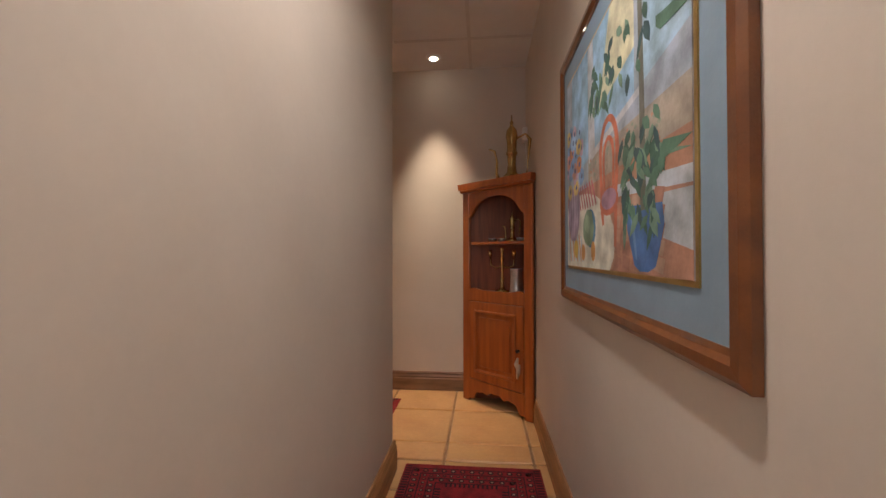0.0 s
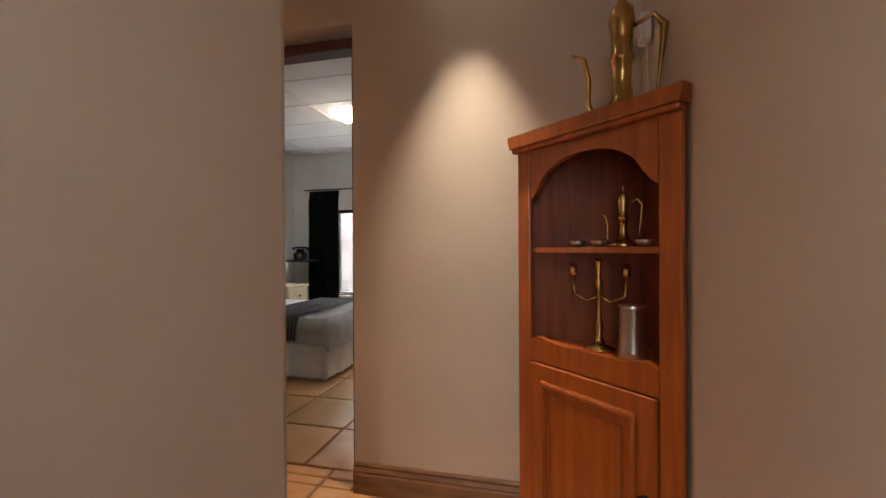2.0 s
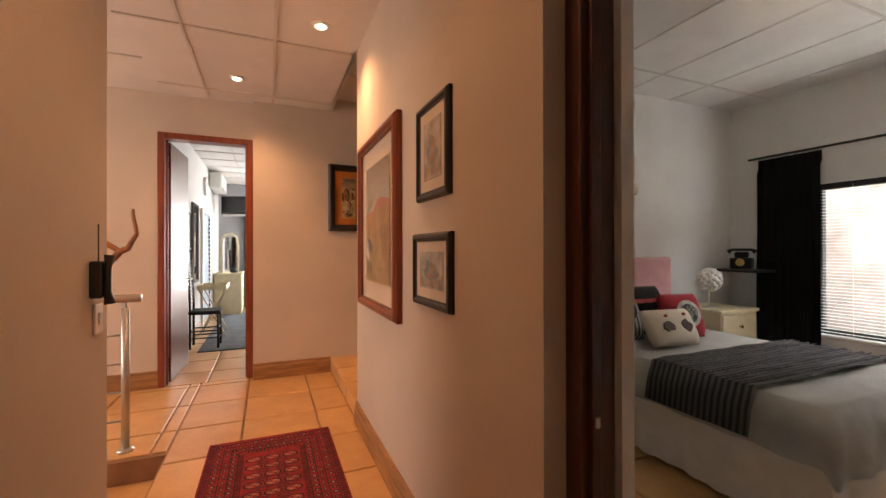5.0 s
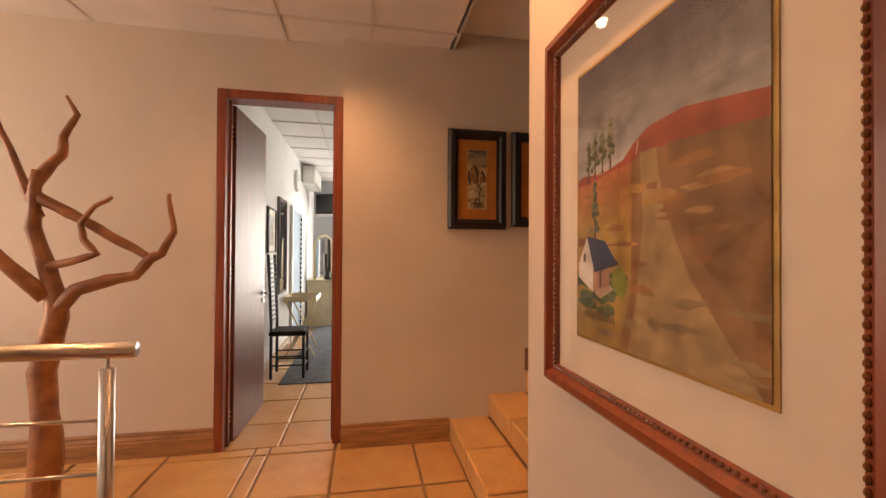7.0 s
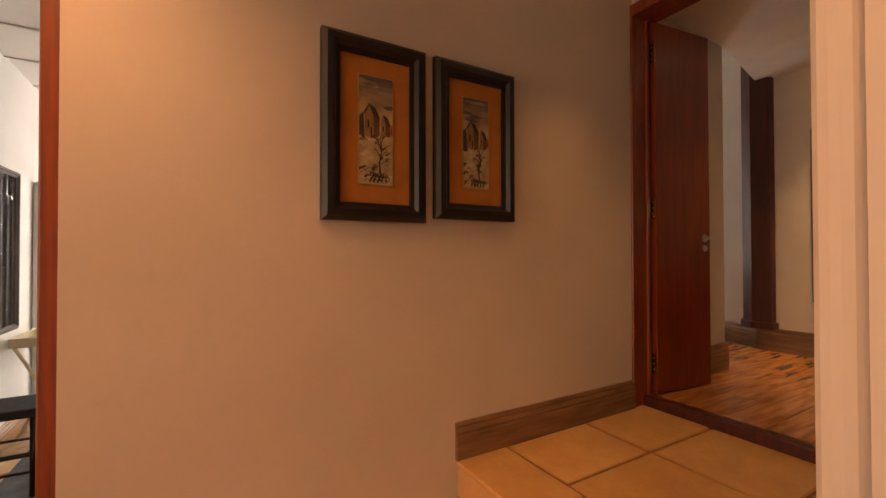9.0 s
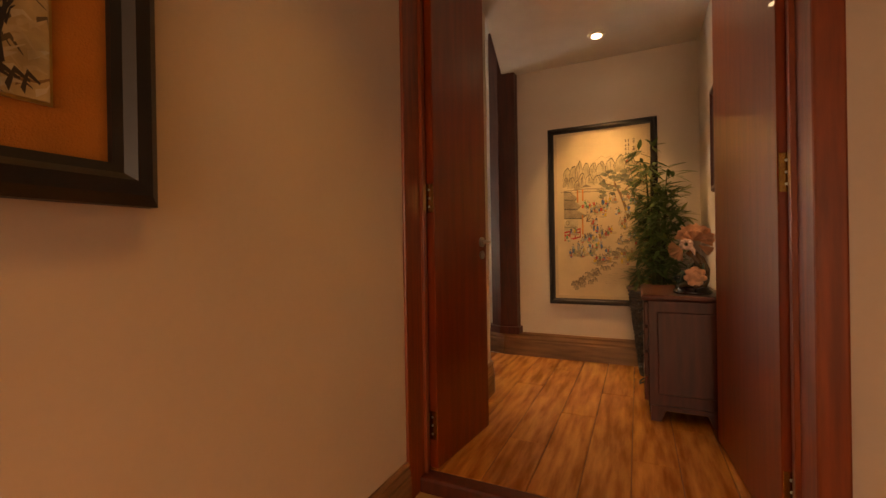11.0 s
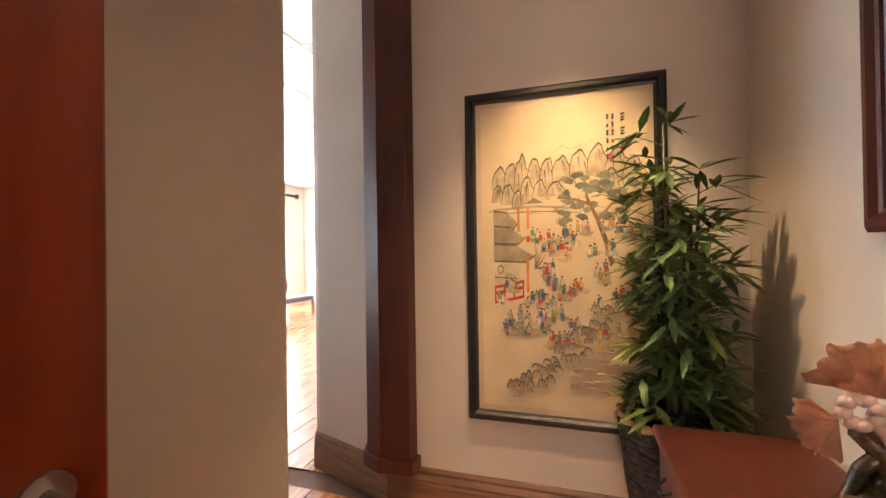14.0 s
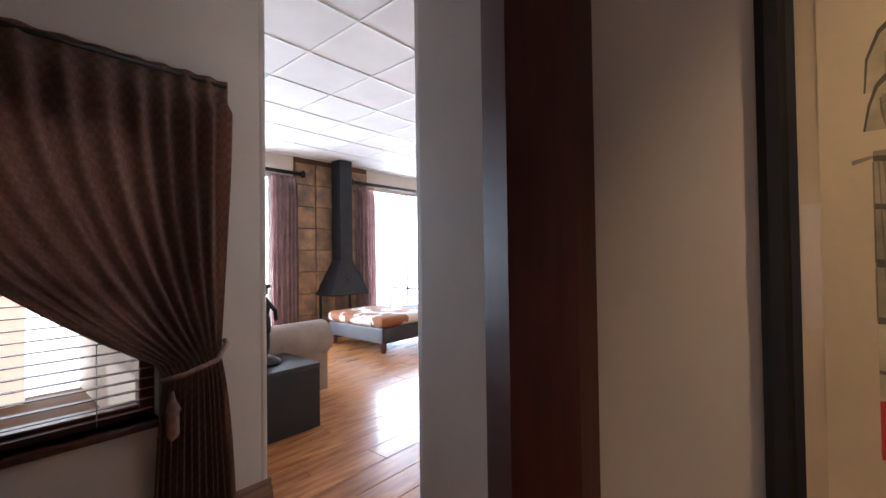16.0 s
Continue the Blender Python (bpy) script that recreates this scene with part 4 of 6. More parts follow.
SKETCH = [(rect(.05, .05, .95, .3), (.50, .42, .34)), (oval(.5, .42, .32, .16, 12, .2), (.34, .36, .36)), (oval(.55, .58, .2, .12, 12, .3, 3), (.50, .33, .24)), (rect(.3, .3, .7, .42), (.44, .30, .22)), (oval(.4, .66, .1, .12, 9, .3, 4), (.36, .40, .38))]
picture(-2.30, 3.115, 1.475, 0, .30, .345, .030, .022, BLACK_WOOD, "small harbour watercolour in a narrow dark frame", .040, MAT_WHITE, 0, None, paint(.58, .54, .48), SKETCH)
picture(-2.315, 3.115, 1.053, 0, .355, .262, .030, .022, BLACK_WOOD, "small coastal watercolour in a narrow dark frame", .036, MAT_WHITE, 0, None, paint(.56, .56, .54), [(p, (c[0] * .9, c[1], c[2] * 1.1)) for p, c in SKETCH])


def farm(seed):
    """Broad dark oil strokes: two gabled houses on a pale bank under a smoky sky."""
    r = random.Random(seed)
    s = []
    for k in range(10):
        t = k / 9
        s.append((rect(0, .60 + .04 * k, 1, .66 + .04 * k), (.56 - .44 * t, .40 - .30 * t, .18 - .08 * t)))
    for k in range(10):
        s.append((oval(r.random(), r.uniform(.72, .98), r.uniform(.15, .35), .02, 10, .4, k), r.choice(((.20, .17, .13), (.34, .26, .16), (.12, .11, .10)))))
    s += [(rect(0, 0, 1, .60), (.54, .42, .22)), ([(0, .62), (.12, .66), (.16, .40), (0, .40)], (.08, .06, .04)), ([(.16, .44), (.42, .42), (.42, .64), (.29, .74), (.16, .66)], (.36, .20, .08)), ([(.42, .42), (.60, .46), (.60, .62), (.42, .64)], (.14, .07, .03)), ([(.27, .75), (.48, .71), (.63, .61), (.42, .635)], (.05, .035, .03)), ([(.13, .66), (.29, .755), (.29, .73), (.15, .64)], (.04, .03, .03)),
          ([(.64, .44), (.78, .43), (.78, .58), (.71, .66), (.64, .60)], (.34, .20, .09)), ([(.78, .43), (.92, .46), (.92, .56), (.78, .58)], (.13, .07, .03)), ([(.69, .66), (.84, .64), (.96, .55), (.79, .575)], (.06, .04, .03)), (rect(.24, .52, .29, .59), (.03, .02, .02)), (rect(.33, .44, .38, .53), (.03, .02, .02)), (rect(.69, .50, .73, .55), (.03, .02, .02)), (oval(.98, .52, .05, .06, 9, .3), (.40, .07, .04))]
    for k in range(60):
        u, v = r.random(), r.uniform(.02, .44)
        q = r.uniform(-.2, .25)
        s.append((stroke([(u - .09, v), (u, v + .02), (u + .10, v + q * .2)], r.uniform(.012, .04), .004), r.choice(((.05, .04, .025), (.12, .09, .04), (.68, .58, .38), (.60, .48, .28), (.26, .15, .06), (.62, .54, .38)))))
    for k in range(5):
        s.append((stroke([(.30 + .12 * k, .02), (.42 + .1 * k, .09), (.60 + .08 * k, .06)], .04, .01), (.05, .035, .02)))
    s.append((stroke([(.62, .10), (.60, .20), (.66, .30), (.64, .40)], .06, .025), (.035, .025, .02)))
    for k in range(11):
        a = r.uniform(-1.3, 1.3)
        u, v = .64 + r.uniform(-.03, .03), .24 + .018 * k
        s.append((stroke([(u, v), (u + .10 * math.sin(a), v + .06), (u + .20 * math.sin(a), v + .075)], .018, .004), (.03, .022, .018)))
    return s


OCHRE = material("ochre_hessian_mount", (0.50, 0.19, 0.045), .85, vary=.1, bump=.3, fine=300)
picture(-4.915, 3.277, 1.612, 90, .372, .618, .060, .040, BLACK_WOOD, "dark farmhouse oil painting with an ochre mount and black frame", .062, OCHRE, .004, GILT, paint(.40, .28, .14), farm(1), glazed=False)
picture(-4.915, 3.690, 1.622, 90, .372, .600, .060, .040, BLACK_WOOD, "farmhouse oil painting with an ochre mount, hung beside its pair", .062, OCHRE, .004, GILT, paint(.42, .28, .13), farm(2), glazed=False)


def persian(name, x, y, z, rz, w, l, label):
    """A red knotted rug: banded border, rows of lozenge medallions, fringe."""
    ob = thing(name, x, y, z, rz, label, "rug")
    red, dark = material("red_rug_pile", (0.30, 0.016, 0.022), .95, scale=20, vary=.2, bump=.4, fine=300), material("dark_rug_pile", (0.045, 0.010, 0.016), .95, vary=.2, bump=.4, fine=300)
    rose, ivory = material("rose_rug_pile", (0.42, 0.09, 0.06), .95, vary=.2, bump=.4, fine=300), material("ivory_rug_pile", (0.42, 0.28, 0.20), .95, vary=.2, bump=.4, fine=300)
    part("field", box(-l / 2, -w / 2, 0, l / 2, w / 2, .008, bevel=.003), red, ob)
    b = bmesh.new()
    for k, (o, t) in enumerate(((.040, .005), (.083, .005), (.122, .005), (.158, .005))):
        for x0, y0, x1, y1 in ((-l / 2 + o, -w / 2 + o, l / 2 - o, -w / 2 + o + t), (-l / 2 + o, w / 2 - o - t, l / 2 - o, w / 2 - o), (-l / 2 + o, -w / 2 + o + t, -l / 2 + o + t, w / 2 - o - t), (l / 2 - o - t, -w / 2 + o + t, l / 2 - o, w / 2 - o - t)):
            bx(b, x0, y0, .0082, x1, y1, .0092)
    part("border", b, dark, ob)
    b, c, e = bmesh.new(), bmesh.new(), bmesh.new()

    def loz(bmm, cx, cy, rx, ry, zz, n=8):
        lo = [bmm.verts.new((cx + rx * math.cos(2 * math.pi * (i + .5) / n), cy + ry * math.sin(2 * math.pi * (i + .5) / n), zz)) for i in range(n)]
        bmm.faces.new(lo)
    n1 = int((l - .46) / .088)
    rows_ = 3 if w > .6 else 2
    pitch = (w - .44) / (rows_ - 1) * .82
    for i in range(n1):
        for j in range(rows_):
            cx, cy = -(n1 - 1) * .044 + .088 * i, (j - (rows_ - 1) / 2) * pitch
            loz(b, cx, cy, .031, .044, .0090)
            loz(c, cx, cy, .023, .034, .0094)
            for q, d in ((-1, -1), (-1, 1), (1, -1), (1, 1)):
                loz(b if q * d > 0 else e, cx + q * .008, cy + d * .012, .006, .009, .0098, 4)
    for i in range(n1 - 1):
        for j in range(rows_ - 1):
            cx, cy = -(n1 - 2) * .044 + .088 * i, (j + .5 - (rows_ - 1) / 2) * pitch
            for dx, dy in ((.016, 0), (-.016, 0), (0, .022), (0, -.022), (.012, .014), (-.012, .014), (.012, -.014), (-.012, -.014)):
                loz(b, cx + dx, cy + dy, .007, .008, .0090, 4)

    def band(off, step, size, inner):
        """A row of small flowers all round, off from the rug's edge."""
        for along, across, swap in ((l - 2 * off, w / 2 - off, False), (w - 2 * off, l / 2 - off, True)):
            m = max(2, int(along / step))
            for i in range(m + 1):
                for sg in (-1, 1):
                    p, q = -along / 2 + along * i / m, sg * across
                    x_, y_ = (q, p) if swap else (p, q)
                    loz(b, x_, y_, size, size, .0095, 6)
                    loz(inner if i % 2 else e, x_ + .001, y_, size * .55, size * .55, .0099, 4)
    band(.062, .042, .015, c)
    band(.105, .030, .010, c)
    band(.140, .042, .014, e)
    for along, across, swap in ((l - .03, w / 2 - .022, False), (w - .40, l / 2 - .175, True), (l - .40, w / 2 - .175, False)):
        m = int(along / .02)
        for i in range(m):
            for sg in (-1, 1):
                p, q = -along / 2 + along * (i + .5) / m, sg * across
                x_, y_ = (q, p) if swap else (p, q)
                hx, hy = (.014, .0045) if swap else (.0045, .014)
                bx(b, x_ - hx, y_ - hy, .0084, x_ + hx, y_ + hy, .0096)
    tagged(part("medallion_rim", b, dark, ob), kind="stuff")
    tagged(part("medallion_centre", c, rose, ob), kind="stuff")
    tagged(part("medallion_heart", e, ivory, ob), kind="stuff")
    return ob


persian("rug", -2.86, 2.60, 0, 0, .66, 1.62, "red oriental rug with dark medallions on tiles")
persian("rug", -0.05, 1.35, 0, 90, .64, 1.30, "dark red oriental rug on the corridor tiles")
persian("rug", -1.15, 2.60, 0, 0, .58, 1.16, "dark red oriental rug outside the bedroom")

# things on the plastered wall end
ph = thing("intercom_handset", -2.63, 2.053, 1.03, 180, "black intercom handset on a beige wall", "intercom")
part("cradle", box(-.02, -.035, -.06, .02, 0, .06, bevel=.006, seg=2), BLACK, ph)
part("handset", tube([(0, -.05, -.08), (0, -.045, -.04), (0, -.045, .04), (0, -.05, .08)], [.016, .010, .010, .016], 10), BLACK, ph, smooth=True)
part("aerial", tube([(0, -.02, .06), (0, -.02, .18)], .002, 6), BLACK, ph)
sw = thing("light_switch", -2.67, 2.056, .90, 180, "cream plastic light switch plate", "light switch")
part("plate", box(-.035, -.008, -.05, .035, 0, .05, bevel=.004, seg=2), WHITE, sw)
part("rocker", box(-.012, -.012, -.02, .012, -.007, .02, bevel=.002), WHITE, sw)

# stair railing
rail = thing("stair_railing", -3.80, 1.84, 0, 0, "brushed steel balustrade beside the stairwell", "railing")
for yy in (0, -.9, -1.8):
    p = part("post", tube([(0, yy, 0), (0, yy, .80)], .020, 16), STEEL, rail, smooth=True)
    part("foot", lathe([(.042, 0), (.042, .008), (.024, .016)], 16, at=(0, yy, 0)), STEEL, p, smooth=True)
    part("pin", tube([(0, yy, .80), (0, yy, .835)], .006, 8), STEEL, p)
part("handrail", tube([(0, .075, .855), (0, -2.55, .855)], .024, 18), STEEL, rail, smooth=True)
for zz in (.17, .33, .49, .65):
    part("wire_bar", tube([(0, 0, zz), (0, -2.55, zz)], .006, 8), STEEL, rail, smooth=True)

# varnished branch standing behind the railing
br = thing("branch_sculpture", -4.50, 1.22, 0, 0, "varnished bare driftwood branch standing by a wall", "sculpture")
BOUGHS = (
    ([(0, 0, 0), (.02, .03, .35), (-.02, -.02, .62), (.0, .05, .86), (-.02, .02, 1.0), (0, -.05, 1.25), (.02, -.02, 1.5)], .062, .022),
    ([(0, .04, .88), (0, .12, .98), (-.01, .24, 1.02), (-.02, .34, 1.04), (-.03, .40, 1.12), (-.03, .45, 1.14), (-.03, .50, 1.24), (-.03, .48, 1.33), (-.03, .475, 1.42)], .034, .010),
    ([(0, -.05, 1.40), (-.01, .08, 1.32), (-.02, .24, 1.22), (-.03, .38, 1.13), (-.03, .42, 1.12)], .026, .014),
    ([(0, .0, 1.08), (.02, .10, 1.10), (.03, .22, 1.14), (.03, .16, 1.20), (.03, .14, 1.27), (.03, .20, 1.35), (.03, .27, 1.39)], .020, .008),
    ([(0, -.04, 1.45), (-.02, .04, 1.58), (-.02, .05, 1.66), (-.02, .10, 1.76), (-.02, .06, 1.84)], .028, .007),
    ([(0, 0, .95), (.08, -.15, 1.15), (.06, -.32, 1.30), (.10, -.40, 1.52)], .035, .010),
    ([(0, -.03, 1.3), (-.06, -.18, 1.6), (-.02, -.25, 1.85)], .022, .008))
for pts, r0, r1 in BOUGHS:
    fine = []
    for a, b_ in zip(pts, pts[1:]):
        a, b_ = Vector(a), Vector(b_)
        for k in range(3):
            p = a.lerp(b_, k / 3)
            fine.append(p + Vector((noise.noise(p * 9), noise.noise(p * 9 + Vector((5, 0, 0))), 0)) * .012)
    fine.append(Vector(pts[-1]))
    n = len(fine)
    part("limb", tube(fine, [(r0 + (r1 - r0) * k / (n - 1)) * (1 + .22 * noise.noise(fine[k] * 14)) for k in range(n)], 9), DRIFT, br, smooth=True)

# ---- passage ----
# timber post on the wall's bend
post = thing("timber_post", -5.10, 6.46, PF, 0, "dark red timber half-post on the wall's corner", "post")
part("shaft", prism([(.10, .03), (.092, -.045), (-.03, -.055), (-.105, -.02), (-.14, .08), (0, .06)], .19, LC - PF - .005), MAHOG, post)
part("plinth", prism([(.115, .03), (.107, -.060), (-.034, -.071), (-.118, -.03), (-.155, .08), (0, .06)], .165, .215), MAHOG, post)

CHINA = []
r = random.Random(11)
INK, WASH, PALE, SEPIA = (.13, .11, .08), (.38, .31, .21), (.55, .44, .28), (.24, .19, .13)


def crag(u, v, w, h, ink=INK, wash=PALE):
    """One brushed peak: pale body, dark ridge line, folds falling from the top."""
    ridge = [(u + w * a * r.uniform(.9, 1.1), v + h * b * r.uniform(.92, 1.04)) for a, b in ((-1, 0), (-.85, .45), (-.62, .78), (-.30, .92), (0, 1), (.25, .95), (.45, .70), (.72, .58), (.9, .3), (1.05, 0))]
    CHINA.append((ridge, wash))
    CHINA.append((stroke(ridge[:5], .003, .008), ink))
    CHINA.append((stroke(ridge[4:], .007, .002), ink))
    for j in range(4):
        t = r.uniform(-.5, .5)
        top = v + h * (.85 - abs(t) * .8)
        CHINA.append((stroke([(u + w * t, top), (u + w * (t * 1.2 + .06), top - h * .25), (u + w * (t * 1.1 + .14), top - h * .5)], .008, .001), r.choice((WASH, SEPIA, ink))))


for k in range(3):
    CHINA.append((stroke([(.45 + .17 * k, .83), (.52 + .17 * k, .855 + .012 * k), (.56 + .17 * k, .84), (.63 + .17 * k, .85)], .003), PALE))
for u, v, w, h in ((.13, .72, .06, .08), (.20, .71, .055, .10), (.27, .70, .06, .135), (.35, .71, .055, .115), (.43, .72, .06, .10), (.52, .73, .07, .095), (.62, .75, .07, .085), (.73, .75, .07, .10), (.84, .74, .08, .095), (.93, .72, .07, .085), (.11, .68, .04, .06), (.18, .67, .05, .07), (.30, .67, .05, .09), (.38, .68, .05, .07), (.24, .66, .04, .06), (.48, .69, .06, .05), (.80, .69, .08, .08), (.92, .66, .07, .08)):
    crag(u, v, w, h)
for k in range(26):
    u, v = r.uniform(.08, .95), r.uniform(.63, .70)
    CHINA.append((stroke([(u - .04, v), (u, v + .006), (u + .05, v - .002)], .005, .001), r.choice((PALE, WASH))))
# terrace wall and pavilion roofs
CHINA += [(stroke([(.08, .655), (.35, .662), (.62, .650)], .007), WASH), (stroke([(.08, .640), (.35, .646), (.62, .636)], .003), SEPIA), ([(.28, .672), (.34, .690), (.40, .672)], SEPIA)]
for z, w in ((.625, .16), (.575, .20), (.515, .26)):
    CHINA += [([(.08, z - .03), (.08 + w * .8, z - .034), (.08 + w, z - .018), (.08 + w * .55, z + .02), (.08, z + .026)], WASH), (stroke([(.08, z - .032), (.08 + w * .8, z - .036), (.08 + w * 1.02, z - .012)], .007, .004), INK), (stroke([(.08, z + .026), (.08 + w * .55, z + .020)], .006), INK)]
    for j in range(13):
        q = w * .78 * j / 12
        CHINA.append((stroke([(.08 + q * .72, z + .022), (.08 + q, z - .032)], .0025), SEPIA))
CHINA += [(rect(.08, .385, .24, .475), (.64, .54, .36)), (oval(.12, .455, .022, .016, 12), SEPIA), (oval(.12, .455, .016, .011, 12), (.60, .50, .32)), (stroke([(.08, .43), (.24, .424)], .004), SEPIA)]
for u, z0, z1 in ((.295, .38, .50), (.24, .58, .66), (.30, .59, .66)):
    CHINA.append((stroke([(u, z0), (u, z1)], .017), (.66, .24, .08)))
CHINA.append((oval(.30, .555, .016, .012, 10), (.62, .10, .05)))
for z in (.345, .375, .395):
    CHINA.append((stroke([(.08, z), (.20, z + .012), (.27, z + .022)], .010), (.58, .05, .04)))
for u in (.085, .145, .205, .265):
    CHINA.append((stroke([(u, .345 + (u - .08) * .1), (u, .400 + (u - .08) * .1)], .010), (.58, .05, .04)))
# leaning pine
CHINA += [(stroke([(.80, .47), (.76, .55), (.72, .61), (.66, .68), (.645, .745)], .030, .012), (.30, .17, .09)), (stroke([(.80, .47), (.76, .55), (.72, .61), (.66, .68)], .005, .003), INK), (stroke([(.72, .61), (.80, .66), (.92, .67)], .014, .005), (.28, .17, .10)), (stroke([(.68, .66), (.58, .68), (.50, .675)], .012, .004), (.28, .17, .10))]
for k in range(46):
    u, v = r.uniform(.50, .96), r.uniform(.60, .76)
    CHINA.append((oval(u, v, r.uniform(.022, .045), .010, 10, .3, k), r.choice(((.20, .20, .13), (.27, .26, .17), (.14, .14, .10)))))
    for j in range(6):
        CHINA.append((stroke([(u + .012 * (j - 3), v - .006), (u + .014 * (j - 3), v + .012)], .0025, .001), INK))
# crowd of small robed figures, in loose groups
ROBES = ((.60, .07, .05), (.08, .16, .36), (.70, .46, .08), (.16, .32, .16), (.62, .30, .16), (.68, .62, .50), (.40, .44, .46), (.10, .12, .16), (.66, .56, .40))
groups_at = [(r.uniform(.12, .95), r.uniform(.22, .61)) for _ in range(58)]
groups_at += [(.16 + .05 * j, .27 + .02 * (j % 3)) for j in range(6)] + [(.30 + .03 * j, .36) for j in range(5)]
for gu, gv in groups_at:
    if gu < .30 and gv > .42:
        continue
    CHINA.append((oval(gu + .01, gv - .018, .045, .008, 12, .3, int(gu * 99)), PALE))
    for j in range(r.randint(3, 5)):
        u, v, q = gu + r.uniform(-.042, .042), gv + r.uniform(-.014, .014), r.choice((-1, 1))
        c, c2 = r.choice(ROBES), r.choice(ROBES)
        CHINA += [([(u - .011, v - .014), (u + .010, v - .015), (u + .012, v - .002), (u + .006, v + .008), (u - .006, v + .008), (u - .010, v - .001)], c), ([(u - .009, v - .021), (u - .001, v - .020), (u - .001, v - .012), (u - .010, v - .012)], c2), ([(u + .002, v - .021), (u + .010, v - .020), (u + .009, v - .012), (u + .001, v - .012)], c2),
                  (stroke([(u, v + .005), (u + q * .012, v + .001), (u + q * .019, v + .007)], .006, .003), c), (oval(u + q * .001, v + .0125, .0062, .0052, 8), (.64, .44, .28)), (oval(u - q * .001, v + .0155, .0056, .0030, 7), (.06, .05, .045)), (stroke([(u - .011, v - .014), (u - .010, v - .001), (u - .006, v + .008)], .0018), INK), (stroke([(u + .012, v - .002), (u + .010, v - .015)], .0018), INK)]
# rocks along the stream
for k in range(70):
    t = k / 69
    u, v = .20 + .62 * t + r.uniform(-.06, .06), .045 + .30 * t ** 1.2 + r.uniform(-.03, .025)
    w, h = r.uniform(.014, .032), r.uniform(.012, .028)
    CHINA += [([(u - w, v), (u - w * .7, v + h * .8), (u - .2 * w, v + h), (u + w * .5, v + h * .75), (u + w, v)], r.choice((PALE, WASH, (.40, .31, .19)))), (stroke([(u - w, v), (u - w * .7, v + h * .8), (u - .2 * w, v + h), (u + w * .5, v + h * .75)], .006, .003), r.choice((INK, SEPIA))), (stroke([(u - w * .1, v + h * .9), (u + w * .1, v + h * .3)], .007, .001), INK), (stroke([(u + w * .5, v + h * .7), (u + w, v)], .008, .002), SEPIA)]
for k in range(34):
    u, v = r.uniform(.55, .95), r.uniform(.07, .20)
    CHINA.append((stroke([(u - .03, v), (u, v + .003), (u + .03, v)], .003, .001), PALE))
for k in range(14):
    u, v = .36 + r.uniform(-.03, .06), .50 + r.uniform(-.05, .06)
    CHINA.append((stroke([(.34, .46), ((.34 + u) / 2 + .01, (.46 + v) / 2), (u, v)], .004, .001), SEPIA))
# unreadable column writing as short bars
for col_, n_, hgt in ((.855, 3, .030), (.805, 6, .017), (.775, 6, .017)):
    for k in range(n_):
        z = .935 - k * hgt * 1.45
        for a, b_, c, d in ((0, 0, .9, .05), (.1, -.35, .8, -.30), (.40, -.62, .44, .0), (.05, -.62, .85, -.56)):
            if r.random() < .85:
                CHINA.append((stroke([(col_ + hgt * a * .8, z + hgt * b_), (col_ + hgt * c * .8, z + hgt * d)], .0035, .002), (.05, .04, .04)))
CHINA.append((rect(.785, .80, .808, .815), (.58, .12, .07)))
picture(-4.437, 6.475, 1.462, 0, .69, 1.225, .040, .026, BLACK_WOOD, "tall oriental landscape scroll with many tiny figures in a black frame", .02, material("scroll_edge", (.56, .44, .29), .8, vary=.05), 0, None, material("aged_scroll_paper", (.64, .51, .33), .8, scale=5, vary=.08, bump=.05), CHINA)

MILL = []
for k in range(8):
    MILL.append((rect(0, .125 * k, 1, .125 * k + .13), (.50 - .022 * k, .49 - .018 * k, .62 - .008 * k)))
rnd = random.Random(21)
MILL += [([(0, .06), (.18, .10), (.30, .28), (1, .30), (1, 0), (0, 0)], (.36, .29, .20)), ([(.10, .22), (.30, .27), (.62, .30), (.62, .235), (.30, .20), (.10, .16)], (.72, .70, .66)), (rect(.03, .12, .10, .23), (.68, .68, .66)), (rect(.0, .08, .05, .20), (.40, .44, .50))]
for k in range(150):
    u, v = rnd.uniform(.14, 1), rnd.uniform(.01, .21)
    MILL.append((oval(u, v, .016, .008, 6, .4, k), rnd.choice(((.30, .24, .16), (.44, .36, .25), (.22, .18, .12), (.50, .43, .32)))))
for u, w, z, h, c in ((.39, .095, .26, .34, (.72, .68, .58)), (.60, .075, .28, .22, (.52, .38, .25))):
    MILL += [([(u - w, z), (u + w, z), (u + w * .86, z + h), (u - w * .86, z + h)], c), ([(u + w * .3, z), (u + w, z), (u + w * .86, z + h), (u + w * .3, z + h)], (c[0] * .72, c[1] * .70, c[2] * .68)), ([(u - w * 1.05, z + h), (u + w * 1.05, z + h), (u + .01, z + h + .15)], (.26, .16, .09)), (rect(u - .012, z, u + .018, z + .09), (.10, .07, .05)), (rect(u - .03, z + h * .6, u - .015, z + h * .72), (.12, .09, .07))]
    for a in range(12):
        c_, s_ = math.cos(a * .5236), math.sin(a * .5236)
        MILL.append((stroke([(u + .03, z + h + .05), (u + .03 + .15 * c_ * w / .09, z + h + .05 + .24 * s_ * w / .09)], .004, .002), (.24, .19, .17)))
MILL = MILL[:8] + [([(u if u > .99 else u * .76, v * .84) for u, v in pts], c) for pts, c in MILL[8:]]
picture(-3.86, 5.49, 1.755, -90, .80, .50, .040, .028, MAHOG, "windmill painting under glass in a red-brown wood frame", 0, None, 0, None, paint(.40, .40, .55), MILL)

